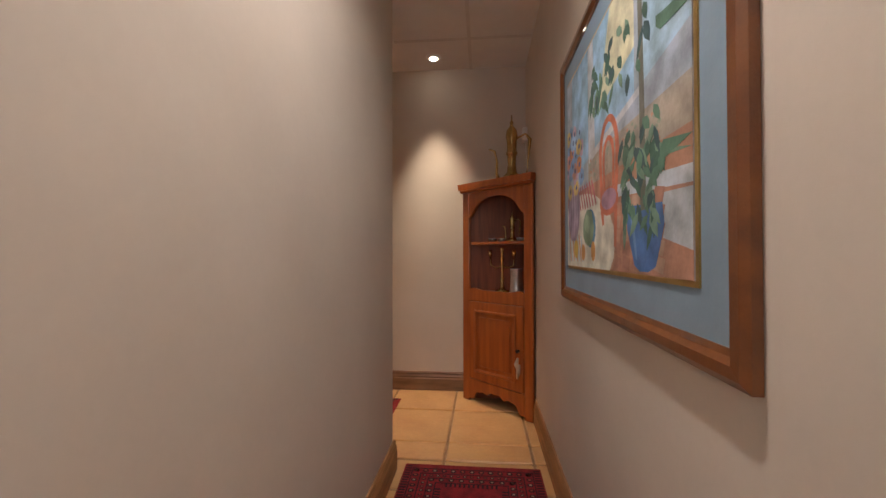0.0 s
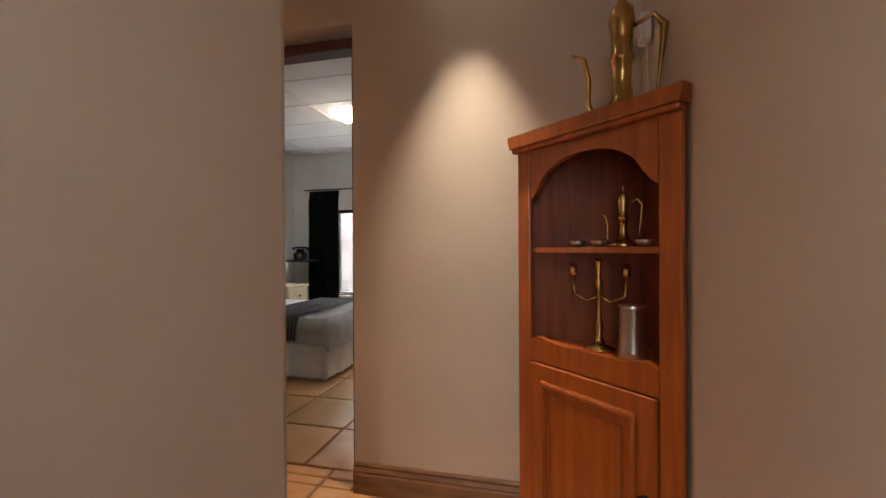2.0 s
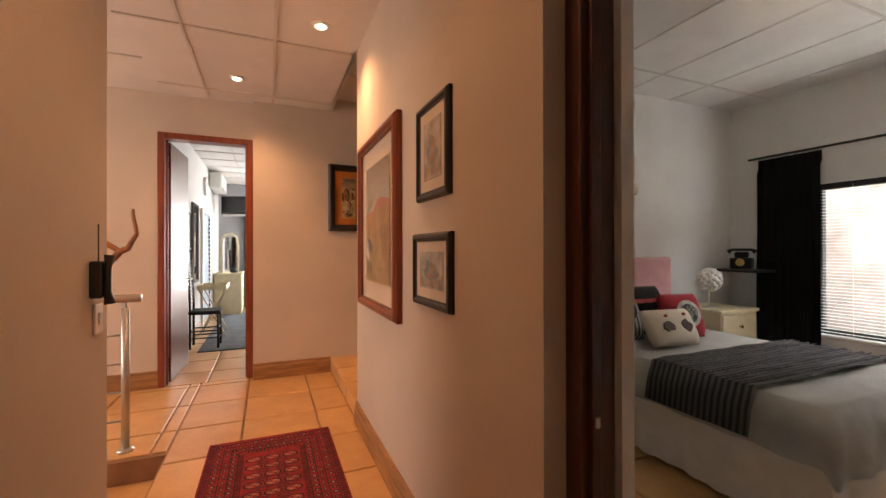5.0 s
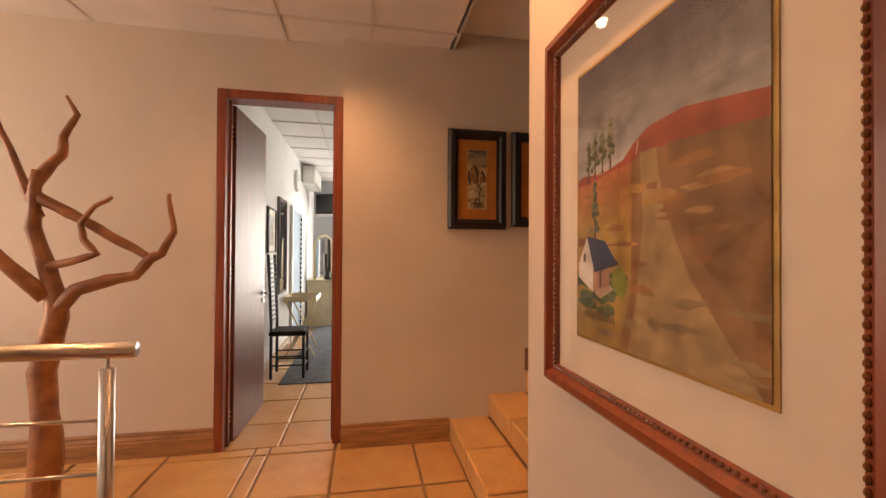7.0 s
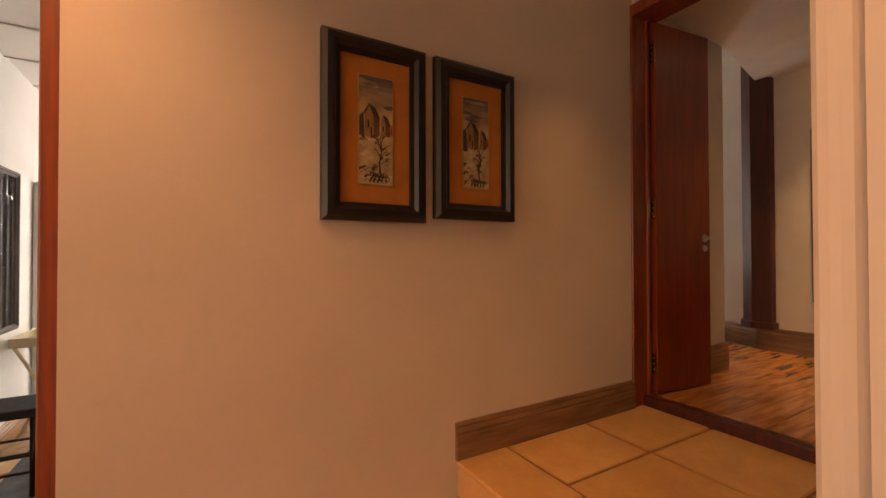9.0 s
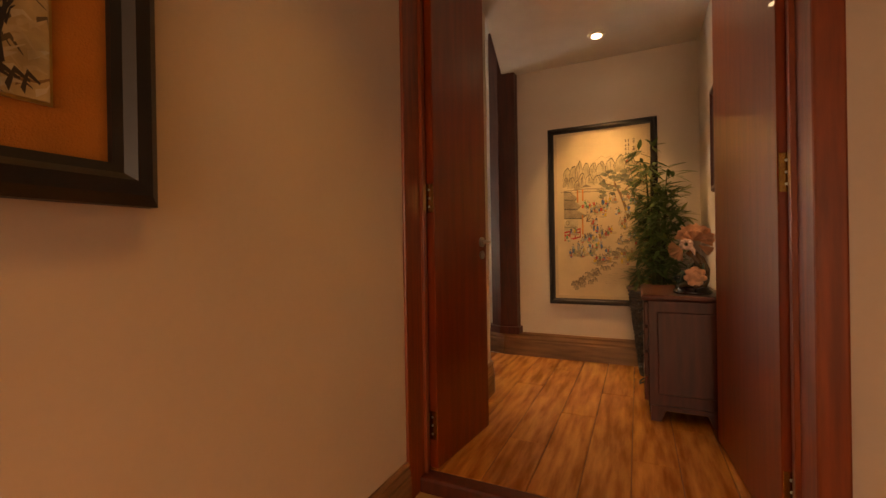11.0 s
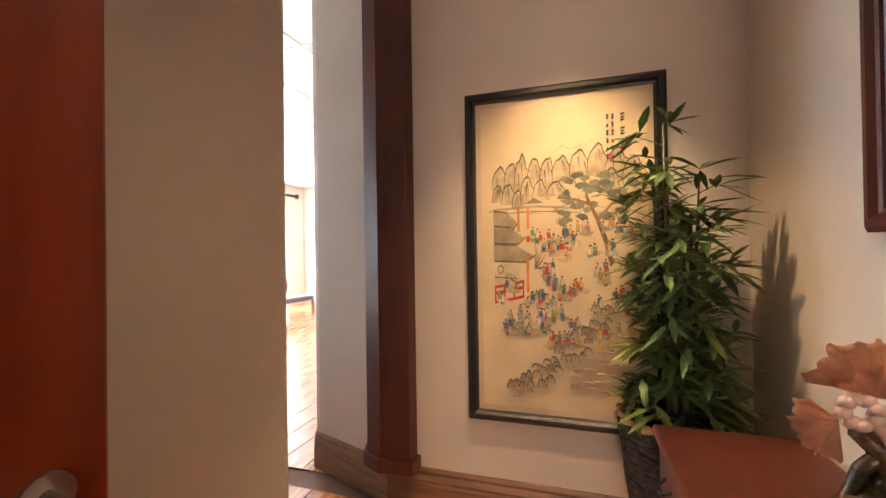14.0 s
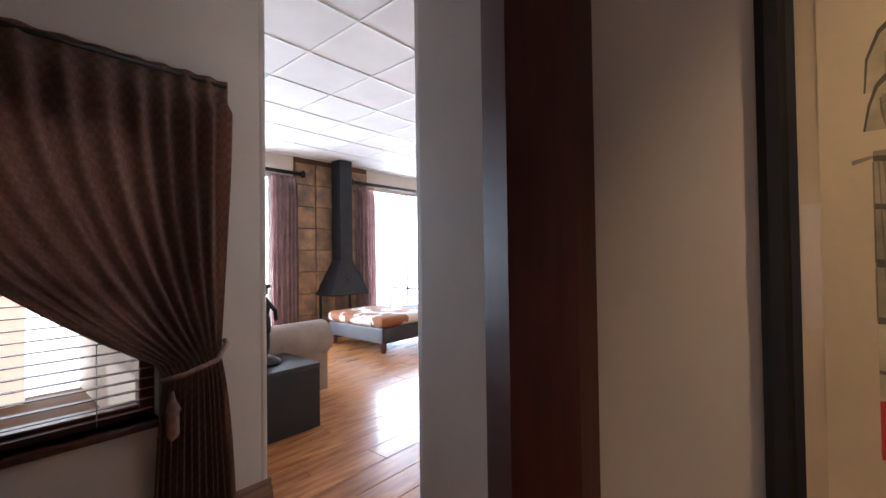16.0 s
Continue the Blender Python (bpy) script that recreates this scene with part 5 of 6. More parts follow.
# chest of drawers, its front towards -x
ch = thing("chest_of_drawers", -4.19, 5.56, PF, 0, "dark mahogany chest of drawers against the wall", "chest")
part("carcass", box(.012, .012, .06, .318, .548, .54, bevel=.004), MAHOG, ch)
part("top", box(-.014, -.012, .54, .322, .572, .566, bevel=.010, seg=3), MAHOG, ch)
for sgn in (0, 1):
    part("side_panel", box(.05, (.006 if not sgn else .546), .12, .28, (.014 if not sgn else .554), .49, bevel=.004), MAHOG, ch)
part("plinth", upright([(.02, 0), (.06, 0), (.08, .05), (.24, .05), (.26, 0), (.31, 0), (.31, .07), (.02, .07)], .004, .556), MAHOG, ch)
for k in range(4):
    d = part("drawer", box(-.004, .03, .08 + .115 * k, .02, .53, .185 + .115 * k, bevel=.005), MAHOG, ch)
    for q in (.14, .42):
        part("drop_handle", tube([(-.004, q - .03, .14 + .115 * k), (-.022, q - .02, .128 + .115 * k), (-.024, q, .12 + .115 * k), (-.022, q + .02, .128 + .115 * k), (-.004, q + .03, .14 + .115 * k)], .004, 6), DARK_METAL, d, "dark brass drop handle")

# coral ornament
orn = thing("coral_ornament", -3.99, 5.68, 1.026, 0, "peach shell flower ornament on a glazed brown root", "ornament")
part("base", lathe([(.085, 0), (.092, .008), (.090, .020), (.078, .026), (.080, .034), (.070, .042)], 28), EBONY, orn, smooth=True)
ROOTS = (([(-.035, 0, .03), (-.025, .01, .08), (.02, .01, .12), (.035, 0, .17), (.012, 0, .215), (-.02, -.01, .245)], .038, .016), ([(.03, .01, .03), (.052, .01, .08), (.058, 0, .14), (.04, 0, .20), (.01, 0, .24)], .034, .014),
         ([(-.07, -.02, .035), (-.05, -.04, .055), (-.01, -.045, .07), (.01, -.03, .10)], .016, .020), ([(-.06, .02, .04), (-.02, .02, .10), (-.005, .01, .17), (.02, -.01, .22)], .018, .012), ([(.0, -.05, .04), (.03, -.045, .06), (.06, -.02, .09)], .018, .012), ([(.0, -.03, .09), (.045, -.035, .13), (.03, -.03, .18)], .014, .008))
for pts, a, b_ in ROOTS:
    part("root", tube(pts, [a + (b_ - a) * i / (len(pts) - 1) for i in range(len(pts))], 10), BARK, orn, smooth=True)
LEAF_GLAZE = material("green_glaze", (.05, .10, .07), .25, scale=12, vary=.4, bump=.2, coat=.4)
for k in range(7):
    a = .5 + k * .9
    part("leaf", tube([(-.02 + .04 * math.cos(a), -.03, .05), (-.02 + .065 * math.cos(a), -.05, .065 + .01 * k), (.0 + .05 * math.cos(a), -.05, .09 + .015 * k)], [.004, .013, .002], 7), LEAF_GLAZE, orn, "green glazed leaf", True)


def fan(cx, cy, cz, rad, a0, a1, tilt=0.0, ruff=.012):
    """A ribbed, ruffled shell with a scalloped rim."""
    bm = bmesh.new()
    n = 44
    rows = []
    for j in range(7):
        q = rad * j / 6
        row = []
        for i in range(n + 1):
            a = a0 + (a1 - a0) * i / n
            k = 1 + (.05 * math.cos(i * 1.35) + .05 * noise.noise(Vector((i * .35, cx * 9, 2)))) * (j / 6) ** 3
            row.append(bm.verts.new((cx + q * k * math.cos(a), cy + (.003 * (-1) ** i + ruff * math.sin(i * .62 + cx * 40)) * (j / 6) ** 1.5 + tilt * q, cz + q * k * math.sin(a))))
        rows.append(row)
    for u, v in zip(rows[1:], rows[2:]):
        for i in range(n):
            bm.faces.new((u[i], u[i + 1], v[i + 1], v[i]))
    for i in range(n):
        bm.faces.new((rows[0][0], rows[1][i], rows[1][i + 1]))
    bmesh.ops.solidify(bm, geom=bm.faces, thickness=.004)
    return bm


part("shell", fan(.012, 0, .315, .092, -.45, 3.1, .12), CORAL, orn, smooth=True)
part("shell", fan(.005, -.014, .310, .060, -.1, 2.9, -.25), CORAL, orn, smooth=True)
part("shell", fan(-.045, -.01, .262, .070, 2.4, 4.75, -.1), CORAL, orn, smooth=True)
part("shell", fan(.025, -.02, .285, .075, -1.0, -.25, -.1), CORAL, orn, smooth=True)
PALE_SHELL = material("pale_pink_shell", (.82, .62, .54), .5, scale=20, vary=.1, bump=.2)
for k in range(9):
    a = k * 2.4
    part("shell_frill", blob(-.030 + .022 * math.cos(a), -.030 - .004 * (k % 3), .290 + .022 * math.sin(a), .012, .010, .011, 10, rough=.5), PALE_SHELL, orn, "pale pink frilled shell", True)
part("shell_tip", tube([(-.01, -.03, .275), (.005, -.035, .25), (.008, -.03, .225)], [.012, .010, .002], 8), PALE_SHELL, orn, smooth=True)
orn.scale = (.86, .86, .78)
for ring_r, n_, y_, s_ in ((.034, 7, -.068, .020), (.018, 5, -.078, .016), (.0, 1, -.086, .010)):
    for k in range(n_):
        a = k * 6.283 / n_ + ring_r * 20
        part("petal", blob(.006 + ring_r * math.cos(a), y_, .105 + ring_r * 1.15 * math.sin(a), s_, .007, s_ * .95, 9, rough=.35), CORAL, orn, smooth=True)

# bamboo in a wicker pot
pl = thing("bamboo_plant", -4.118, 6.29, PF, 0, "bushy artificial bamboo in a tall dark wicker pot", "plant")
pot = part("pot", lathe([(.085, 0), (.090, .01), (.108, .15), (.128, .32), (.148, .50), (.152, .52), (.142, .53), (.130, .51), (.118, .46)], 28), WICKER, pl, "dark woven wicker pot", True)
bm = bmesh.new()
for k in range(26):
    zz = .01 + .02 * k
    rr = .093 + .060 * (zz / .52)
    pts = [(rr * math.cos(a * .2618), rr * math.sin(a * .2618), zz + .005 * math.sin(a * 2.1 + k)) for a in range(25)]
    tube(pts, .0065, 5, bm)
part("wicker_weave", bm, WICKER, pl, smooth=True)
RIM = material("pale_wicker_rim", (0.30, 0.20, 0.12), .7, scale=40, vary=.3, bump=.5)
bm = bmesh.new()
for q in (0, math.pi):
    tube([((.150 + .007 * math.cos(a * .9 + q)) * math.cos(a * .1309), (.150 + .007 * math.cos(a * .9 + q)) * math.sin(a * .1309), .528 + .007 * math.sin(a * .9 + q)) for a in range(49)], .008, 6, bm)
part("plaited_rim", bm, RIM, pl, "paler plaited wicker rim", True)
part("moss", lathe([(.125, .47), (.07, .490), (.01, .495)], 16), BARK, pl, smooth=True)
r = random.Random(3)
leaves, young, twigs = [], [], bmesh.new()
for k in range(9):
    a = k * 2.4
    x0, y0 = .022 * math.cos(a) + .01 * (k % 3), .022 * math.sin(a)
    lean_a, lean = a + r.uniform(-.4, .4), r.uniform(.02, .085)
    x1, y1, top = x0 + lean * math.cos(lean_a) - .01, y0 + lean * math.sin(lean_a) * .6 - .02, r.uniform(0.98, 1.33)
    if k == 4:
        x1, y1, top = x0 - .01, y0 - .02, 1.38
    part("cane", tube([(x0, y0, .47), ((x0 + x1) / 2, (y0 + y1) / 2, .9), (x1, y1, top)], [.008, .006, .002], 7), CANE, pl, smooth=True)
    for q in range(15):
        t = .04 + .96 * q / 14
        zz = .50 + t * (top - .50)
        bx_, by_ = x0 + (x1 - x0) * t, y0 + (y1 - y0) * t
        yaw = q * 2.4 + a + r.uniform(-.4, .4)
        reach = r.uniform(.05, .15) * (1 - .45 * t) if t < .97 else .02
        ex, ey, ez = bx_ + reach * math.cos(yaw), by_ + reach * math.sin(yaw) * .75, zz + reach * .45
        ex, ey = min(ex, .19), min(ey, .11)
        tube([(bx_, by_, zz), (ex, ey, ez)], [.0022, .001], 4, twigs)
        fresh = r.random() < .16
        for j in range(r.randint(6, 9)):
            ly, up = yaw + (j - 3.5) * .42 + r.uniform(-.2, .2), r.uniform(-.55, .65)
            l = r.uniform(.075, .125)
            px, py = ex - .25 * reach * r.random() * math.cos(yaw), ey - .25 * reach * r.random() * math.sin(yaw)
            if py + l * math.sin(ly) > .165:
                ly = -ly
            if px + l * math.cos(ly) > .245:
                ly = math.pi - ly
            (young if fresh else leaves).append((px, py, ez + r.uniform(-.02, .02), ly, up, l))
tagged(part("twig", twigs, CANE, pl), kind="stuff")


def leaf_mesh(items):
    bm = bmesh.new()
    for x, y, z, yaw, up, l in items:
        d = Vector((math.cos(yaw) * math.cos(up), math.sin(yaw) * math.cos(up), math.sin(up)))
        s = d.cross(Vector((0, 0, 1))).normalized() * l * .11
        p = Vector((x, y, z))
        droop = Vector((0, 0, -l * .14))
        n = Vector((0, 0, l * .03))
        a = [bm.verts.new(q) for q in (p, p + d * l * .35 + s, p + d * l * .7 + s * .75 + droop * .4, p + d * l + droop, p + d * l * .7 - s * .75 + droop * .4, p + d * l * .35 - s, p + d * l * .4 - n)]
        for i in range(6):
            bm.faces.new((a[6], a[i], a[(i + 1) % 6]))
    return bm


tagged(part("foliage", leaf_mesh(leaves), LEAF, pl), kind="stuff")
tagged(part("young_foliage", leaf_mesh(young), LEAF_PALE, pl, "pale green young leaves"), kind="stuff")


# ---- curtains ----


def drape(name, x, y, z, rz, w, h, folds, mat, label, tie=None, depth=.035, pinch=.35):
    """A hanging curtain along local x, its pleats towards -y; tie: (height, x) gathers it to one side."""
    ob = thing(name, x, y, z, rz, label, "curtain")
    bm = bmesh.new()
    nx, nz = folds * 8, 40
    grid = []
    for j in range(nz + 1):
        q = h * (1 - j / nz)
        row = []
        for i in range(nx + 1):
            u = i / nx
            px = u * w
            amp = depth * (.30 if q > h - .10 else 1.0) * (.75 + .45 * noise.noise(Vector((u * folds * .8, q * 1.5, 4))))
            if tie:
                tz, tx, tw = tie
                if q >= tz:
                    k = ((h - q) / (h - tz))
                    e = k ** 2.1
                    px = px * (1 - e) + (tx + (u - .5) * tw) * e
                    amp *= 1 - .55 * e
                else:
                    k = (tz - q) / tz
                    px = tx + (u - .5) * (tw + .10 * math.sqrt(k))
                    amp *= .5 + .25 * k
            row.append(bm.verts.new((px, -amp * (1 + math.sin(2 * math.pi * folds * u + 1.5 * math.sin(7 * u) + .9 * noise.noise(Vector((u * 5, q * 1.2, 7))))) - .012 * noise.noise(Vector((u * 6, q * 2, 1))), q)))
        grid.append(row)
    for a, b_ in zip(grid, grid[1:]):
        for i in range(nx):
            bm.faces.new((a[i], a[i + 1], b_[i + 1], b_[i]))
    bmesh.ops.solidify(bm, geom=bm.faces, thickness=.004)
    part("cloth", bm, mat, ob, smooth=True)
    if tie:
        tz, tx, tw = tie
        part("tie_back", tube([(tx - tw * .62, -.03, tz - .03), (tx - tw * .3, -.085, tz - .01), (tx + tw * .3, -.085, tz + .02), (tx + tw * .6, -.03, tz + .06), (tx + tw * .62, -.005, tz + .07)], .009, 8), TAUPE, ob, "plaited tie-back", True)
        part("tassel", lathe([(.006, 0), (.022, .02), (.020, .09), (.026, .10), (.012, .13), (.005, .16)], 12, at=(tx - tw * .5, -.07, tz - .22)), TAUPE, ob, smooth=True)
    return ob


drape("curtain", -6.385, 5.45, PF + .03, 90, .985, 1.70, 12, TAUPE, "taupe dotted curtain tied back beside a dark window", tie=(.66, .87, .17), depth=.036)
rod = thing("curtain_rail", -6.37, 5.2, 2.17, 90, "thin dark curtain rail over the window", "curtain rail")
part("rail", tube([(0, 0, 0), (1.23, 0, 0)], .008, 8), BLACK_WOOD, rod, smooth=True)
bl = thing("venetian_blind", -6.425, 5.31, 1.0, 90, "dark wooden slatted blind half lit from outside", "blind")
for k in range(28):
    part("slat", box(0, -.012, .02 + .034 * k, .90, .012, .0225 + .034 * k), DARK_FRAME, bl)
for q in (.15, .45, .75):
    part("cord", tube([(q, 0, .0), (q, 0, .97)], .0015, 5), WHITE, bl)

# ---- lounge ----
tb = thing("side_table", -7.06, 6.80, PF, 0, "black square side table beside a sofa", "side table")
part("top", box(-.47, 0, .37, 0, .47, .40, bevel=.004), BLACK_WOOD, tb)
for x0, y0, x1, y1 in ((-.015, .005, -.002, .465), (-.465, .005, -.452, .465), (-.452, .005, -.015, .018), (-.452, .452, -.015, .465)):
    part("side", box(x0, y0, 0, x1, y1, .37), BLACK_WOOD, tb)
sta = thing("statuette", -7.30, 7.02, PF + .40, 0, "dark bronze statuette on a black side table", "statuette")
bm = lathe([(.10, 0), (.10, .02), (.07, .04), (.05, .05)], 18)
blob(0, 0, .13, .045, .04, .10, 12, bm, .25)
blob(.01, 0, .25, .05, .04, .08, 12, bm, .25)
blob(0, 0, .36, .055, .04, .07, 12, bm, .2)
blob(0, 0, .455, .030, .03, .036, 12, bm)
blob(.01, .0, .487, .050, .045, .014, 12, bm)
tube([(.04, 0, .40), (.09, .03, .34), (.06, .05, .28)], .014, 8, bm)
tube([(-.04, 0, .40), (-.08, -.02, .33), (-.03, -.05, .30)], .014, 8, bm)
link("figure", bm, DARK_METAL, sta, smooth=True)
sf = thing("sofa", -7.62, 6.75, PF, 0, "taupe upholstered sofa with a rolled arm", "sofa")
part("arm", tube([(0, .0, .44), (0, .90, .44)], .135, 20), SOFA, sf, smooth=True)
part("arm_panel", box(-.10, 0, .05, .10, .89, .42, bevel=.02, seg=2), SOFA, sf)
part("seat", box(-1.5, .02, .05, -.10, .86, .33, bevel=.04, seg=3), SOFA, sf)
part("back", box(-1.5, .02, .33, -.10, .26, .68, bevel=.06, seg=3), SOFA, sf)
ot = thing("ottoman", -8.18, 8.76, PF, 0, "black leather ottoman with a cowhide top", "ottoman")
part("base", box(-1.0, 0, .11, 0, .82, .28, bevel=.015, seg=2), LEATHER, ot)
part("cushion", box(-1.02, -.02, .28, .02, .84, .40, bevel=.05, seg=4), COW, ot, "brown and white cowhide cushion", True)
for lx, ly in ((-.05, .05), (-.95, .05), (-.05, .77), (-.95, .77)):
    part("leg", lathe([(.026, 0), (.038, .11)], 8, at=(lx, ly, 0)), MAHOG, ot)
# stone-clad pier and stove
pier = tagged(link("stone_pier", box(-9.77, 8.62, .3, -9.735, 9.82, LC), PLANK_GAP), kind="structure")
for i in range(8):
    for j in range(4):
        y0 = 8.625 + .298 * j
        part("stone", box(-9.74, y0 + .004, PF + .29 * i + .004, -9.715 + .01 * ((i * 3 + j * 5) % 3), y0 + .294, min(PF + .29 * i + .286, LC - .01), bevel=.006), STONE, pier)
fp = thing("wood_stove", -9.50, 9.22, PF, 0, "dark steel hanging hood stove with a square flue", "stove")
part("flue", box(-.13, -.10, 1.02, .07, .10, LC - PF - .005, bevel=.004), DARK_METAL, fp)


def hood(lo, hi, z0, z1):
    bm = bmesh.new()
    a = [bm.verts.new((sx * lo[0] - .03, sy * lo[1], z0)) for sx, sy in ((-1, -1), (1, -1), (1, 1), (-1, 1))]
    b_ = [bm.verts.new((sx * hi[0] - .03, sy * hi[1], z1)) for sx, sy in ((-1, -1), (1, -1), (1, 1), (-1, 1))]
    bm.faces.new(a[::-1])
    bm.faces.new(b_)
    for i in range(4):
        bm.faces.new((a[i], a[(i + 1) % 4], b_[(i + 1) % 4], b_[i]))
    return bm


part("hood", hood((.19, .30), (.11, .13), .58, .95), DARK_METAL, fp)
part("collar", hood((.11, .13), (.10, .10), .95, 1.02), DARK_METAL, fp)
part("hood_rim", box(-.225, -.305, .55, .165, .305, .58, bevel=.006), DARK_METAL, fp)
part("badge", upright([(-.06, .86), (.06, .86), (0, .78)], -.004, .004), BLACK, fp).matrix_basis = pose(.13 * U, 0, -.06 * U, 0, 0, 90)
part("firebox", box(-.2, -.26, 0, .12, .26, .16, bevel=.01), DARK_METAL, fp)
for q in (-.25, .25):
    part("support", box(-.21, q - .015, .16, -.18, q + .015, .55), DARK_METAL, fp)
for y0, w in ((8.28, .36), (9.58, .36)):
    drape("curtain", -9.715, y0, PF + .02, 90, w, 2.10, 6, MAUVE, "mauve lounge curtain hanging to the floor", depth=.03)
for y0, y1 in ((6.7, 8.72), (9.50, 11.9)):
    rd = thing("curtain_pole", -9.68, y0, 2.62, 90, "thick dark wooden curtain pole with finials", "curtain pole")
    part("pole", tube([(0, 0, 0), (y1 - y0, 0, 0)], .024, 12), BLACK_WOOD, rd, smooth=True)
    for q in (0, y1 - y0):
        part("finial", blob(q, 0, 0, .035, .05, .05, 12), BLACK_WOOD, rd, smooth=True)
bn = thing("daybed", -9.1, 10.5, PF, 0, "low wooden daybed with a striped cushion by a window", "bench")
part("seat", box(-.35, -.5, .22, .30, .7, .30, bevel=.02, seg=2), GREY_CLOTH, bn)
for lx in (-.33, .28):
    for ly in (-.48, .68):
        part("leg", box(lx - .02, ly - .02, 0, lx + .02, ly + .02, .22), MAHOG, bn)
part("end_rail", tube([(-.33, -.5, .3), (-.33, -.5, .60), (.28, -.5, .60), (.28, -.5, .3)], .014, 8), MAHOG, bn)
cu = thing("scatter_cushion", -9.12, 10.72, PF + .30, 12, "pink and grey striped scatter cushion", "cushion")
part("pad", blob(0, 0, .19, .08, .2, .19, 14), MAUVE, cu, smooth=True)

# ---- bedroom ----
bed = thing("bed", -3.44, 4.48, 0, 0, "double bed with white linen and a pink headboard", "bed")
part("headboard", box(-.05, -.02, 0, .01, 1.24, 1.06, bevel=.025, seg=3), PINK, bed, "pink upholstered headboard")
part("base", box(.02, .03, .04, 1.60, 1.19, .30), LINEN, bed)
bm = bmesh.new()
rowa, rowb = [], []
path = [(0.02, 0)] + [(1.64 * i / 60, 0) for i in range(1, 61)] + [(1.64, 1.22 * i / 44) for i in range(1, 45)] + [(1.64 - 1.64 * i / 60, 1.22) for i in range(1, 61)]
for i, (px, py) in enumerate(path):
    wv = .009 * math.sin(i * 1.3) + .007 * math.sin(i * .47)
    nx, ny = (0, -1) if py == 0 and px < 1.64 else ((1, 0) if px >= 1.64 else (0, 1))
    rowa.append(bm.verts.new((px - nx * .01, py - ny * .01, .33)))
    rowb.append(bm.verts.new((px + nx * wv, py + ny * wv, .02)))
for i in range(len(path) - 1):
    bm.faces.new((rowa[i], rowa[i + 1], rowb[i + 1], rowb[i]))
part("valance", bm, LINEN, bed, "gathered white valance", True)
bm = bmesh.new()
g = []
for i in range(41):
    row = []
    for j in range(33):
        u, v = i / 40, j / 32
        px, py = .02 + u * 1.72, -.06 + v * 1.34
        over = max(0, px - 1.62) + max(0, .02 - py) + max(0, py - 1.20)
        zz = .515 - min(over * 2.6, .26) + .010 * noise.noise(Vector((px * 4, py * 4, 0)))
        qx, qy = min(px, 1.655 + .012 * math.sin(v * 40)), min(max(py, -.018 + .010 * math.sin(u * 50)), 1.238)
        row.append(bm.verts.new((qx, qy, zz)))
    g.append(row)
for a, b_ in zip(g, g[1:]):
    for j in range(32):
        bm.faces.new((a[j], a[j + 1], b_[j + 1], b_[j]))
bmesh.ops.solidify(bm, geom=bm.faces, thickness=.012)
part("duvet", bm, LINEN, bed, "crumpled white duvet", True)
THROW = woven("patterned_throw", (0.045, 0.047, 0.055), (0.20, 0.19, 0.19), 9)
th = thing("bed_throw", -2.59, 4.45, .53, 0, "dark grey patterned throw across the bed", "throw")
bm = bmesh.new()
rows = []
for i in range(17):
    row = []
    for j in range(40):
        v = j / 39
        py = -.03 + v * 1.33
        zz = .006 - min(max(0, .03 - py) * 3.4, .21) - min(max(0, py - 1.24) * 3, .2)
        row.append(bm.verts.new((.52 * i / 16 + .006 * math.sin(j * .7), max(py, -.012), zz + .004 * noise.noise(Vector((i * .3, j * .3, 2))))))
    rows.append(row)
for a, b_ in zip(rows, rows[1:]):
    for j in range(39):
        bm.faces.new((a[j], a[j + 1], b_[j + 1], b_[j]))
bmesh.ops.solidify(bm, geom=bm.faces, thickness=.008)
part("cloth", bm, THROW, th, smooth=True)
bm = bmesh.new()
for i in range(6):
    for j in range(34):
        bx(bm, .045 + .085 * i, .05 + .035 * j, .012, .045 + .085 * i + (.016 if (i + j) % 3 else .026), .066 + .035 * j, .0175)
    bx(bm, .085 + .085 * i, .04, .012, .088 + .085 * i, 1.23, .0165)
tagged(part("woven_motif", bm, GREY_CLOTH, th, "pale woven dots in rows"), kind="stuff")


def cushion(x, y, z, rz, w, h, mat, label, marks=(), lean=70):
    ob = thing("cushion", x, y, z, 0, label, "cushion", "cushions on the bed")
    ob.matrix_basis = pose(x * U, y * U, z * U, 0, 0, rz) @ pose(0, 0, 0, lean - 90, 0, 0)
    bm = bmesh.new()
    for s in (-1, 1):
        rows = []
        for i in range(15):
            rows.append([bm.verts.new((w * (u - .5), s * .075 * (max(0, 1 - (2 * u - 1) ** 4) * max(0, 1 - (2 * v - 1) ** 4)) ** .6, h * v)) for u, v in ((i / 14, j / 14) for j in range(15))])
        for a, b_ in zip(rows, rows[1:]):
            for j in range(14):
                bm.faces.new((a[j], a[j + 1], b_[j + 1], b_[j]))
    bmesh.ops.remove_doubles(bm, verts=bm.verts, dist=.0005)
    part("cover", bm, mat, ob, smooth=True)
    for pts, col in marks:
        part("motif", upright([(w * (u - .5), h * v) for u, v in pts], -.080, -.070), paint(*col), ob)
    return ob


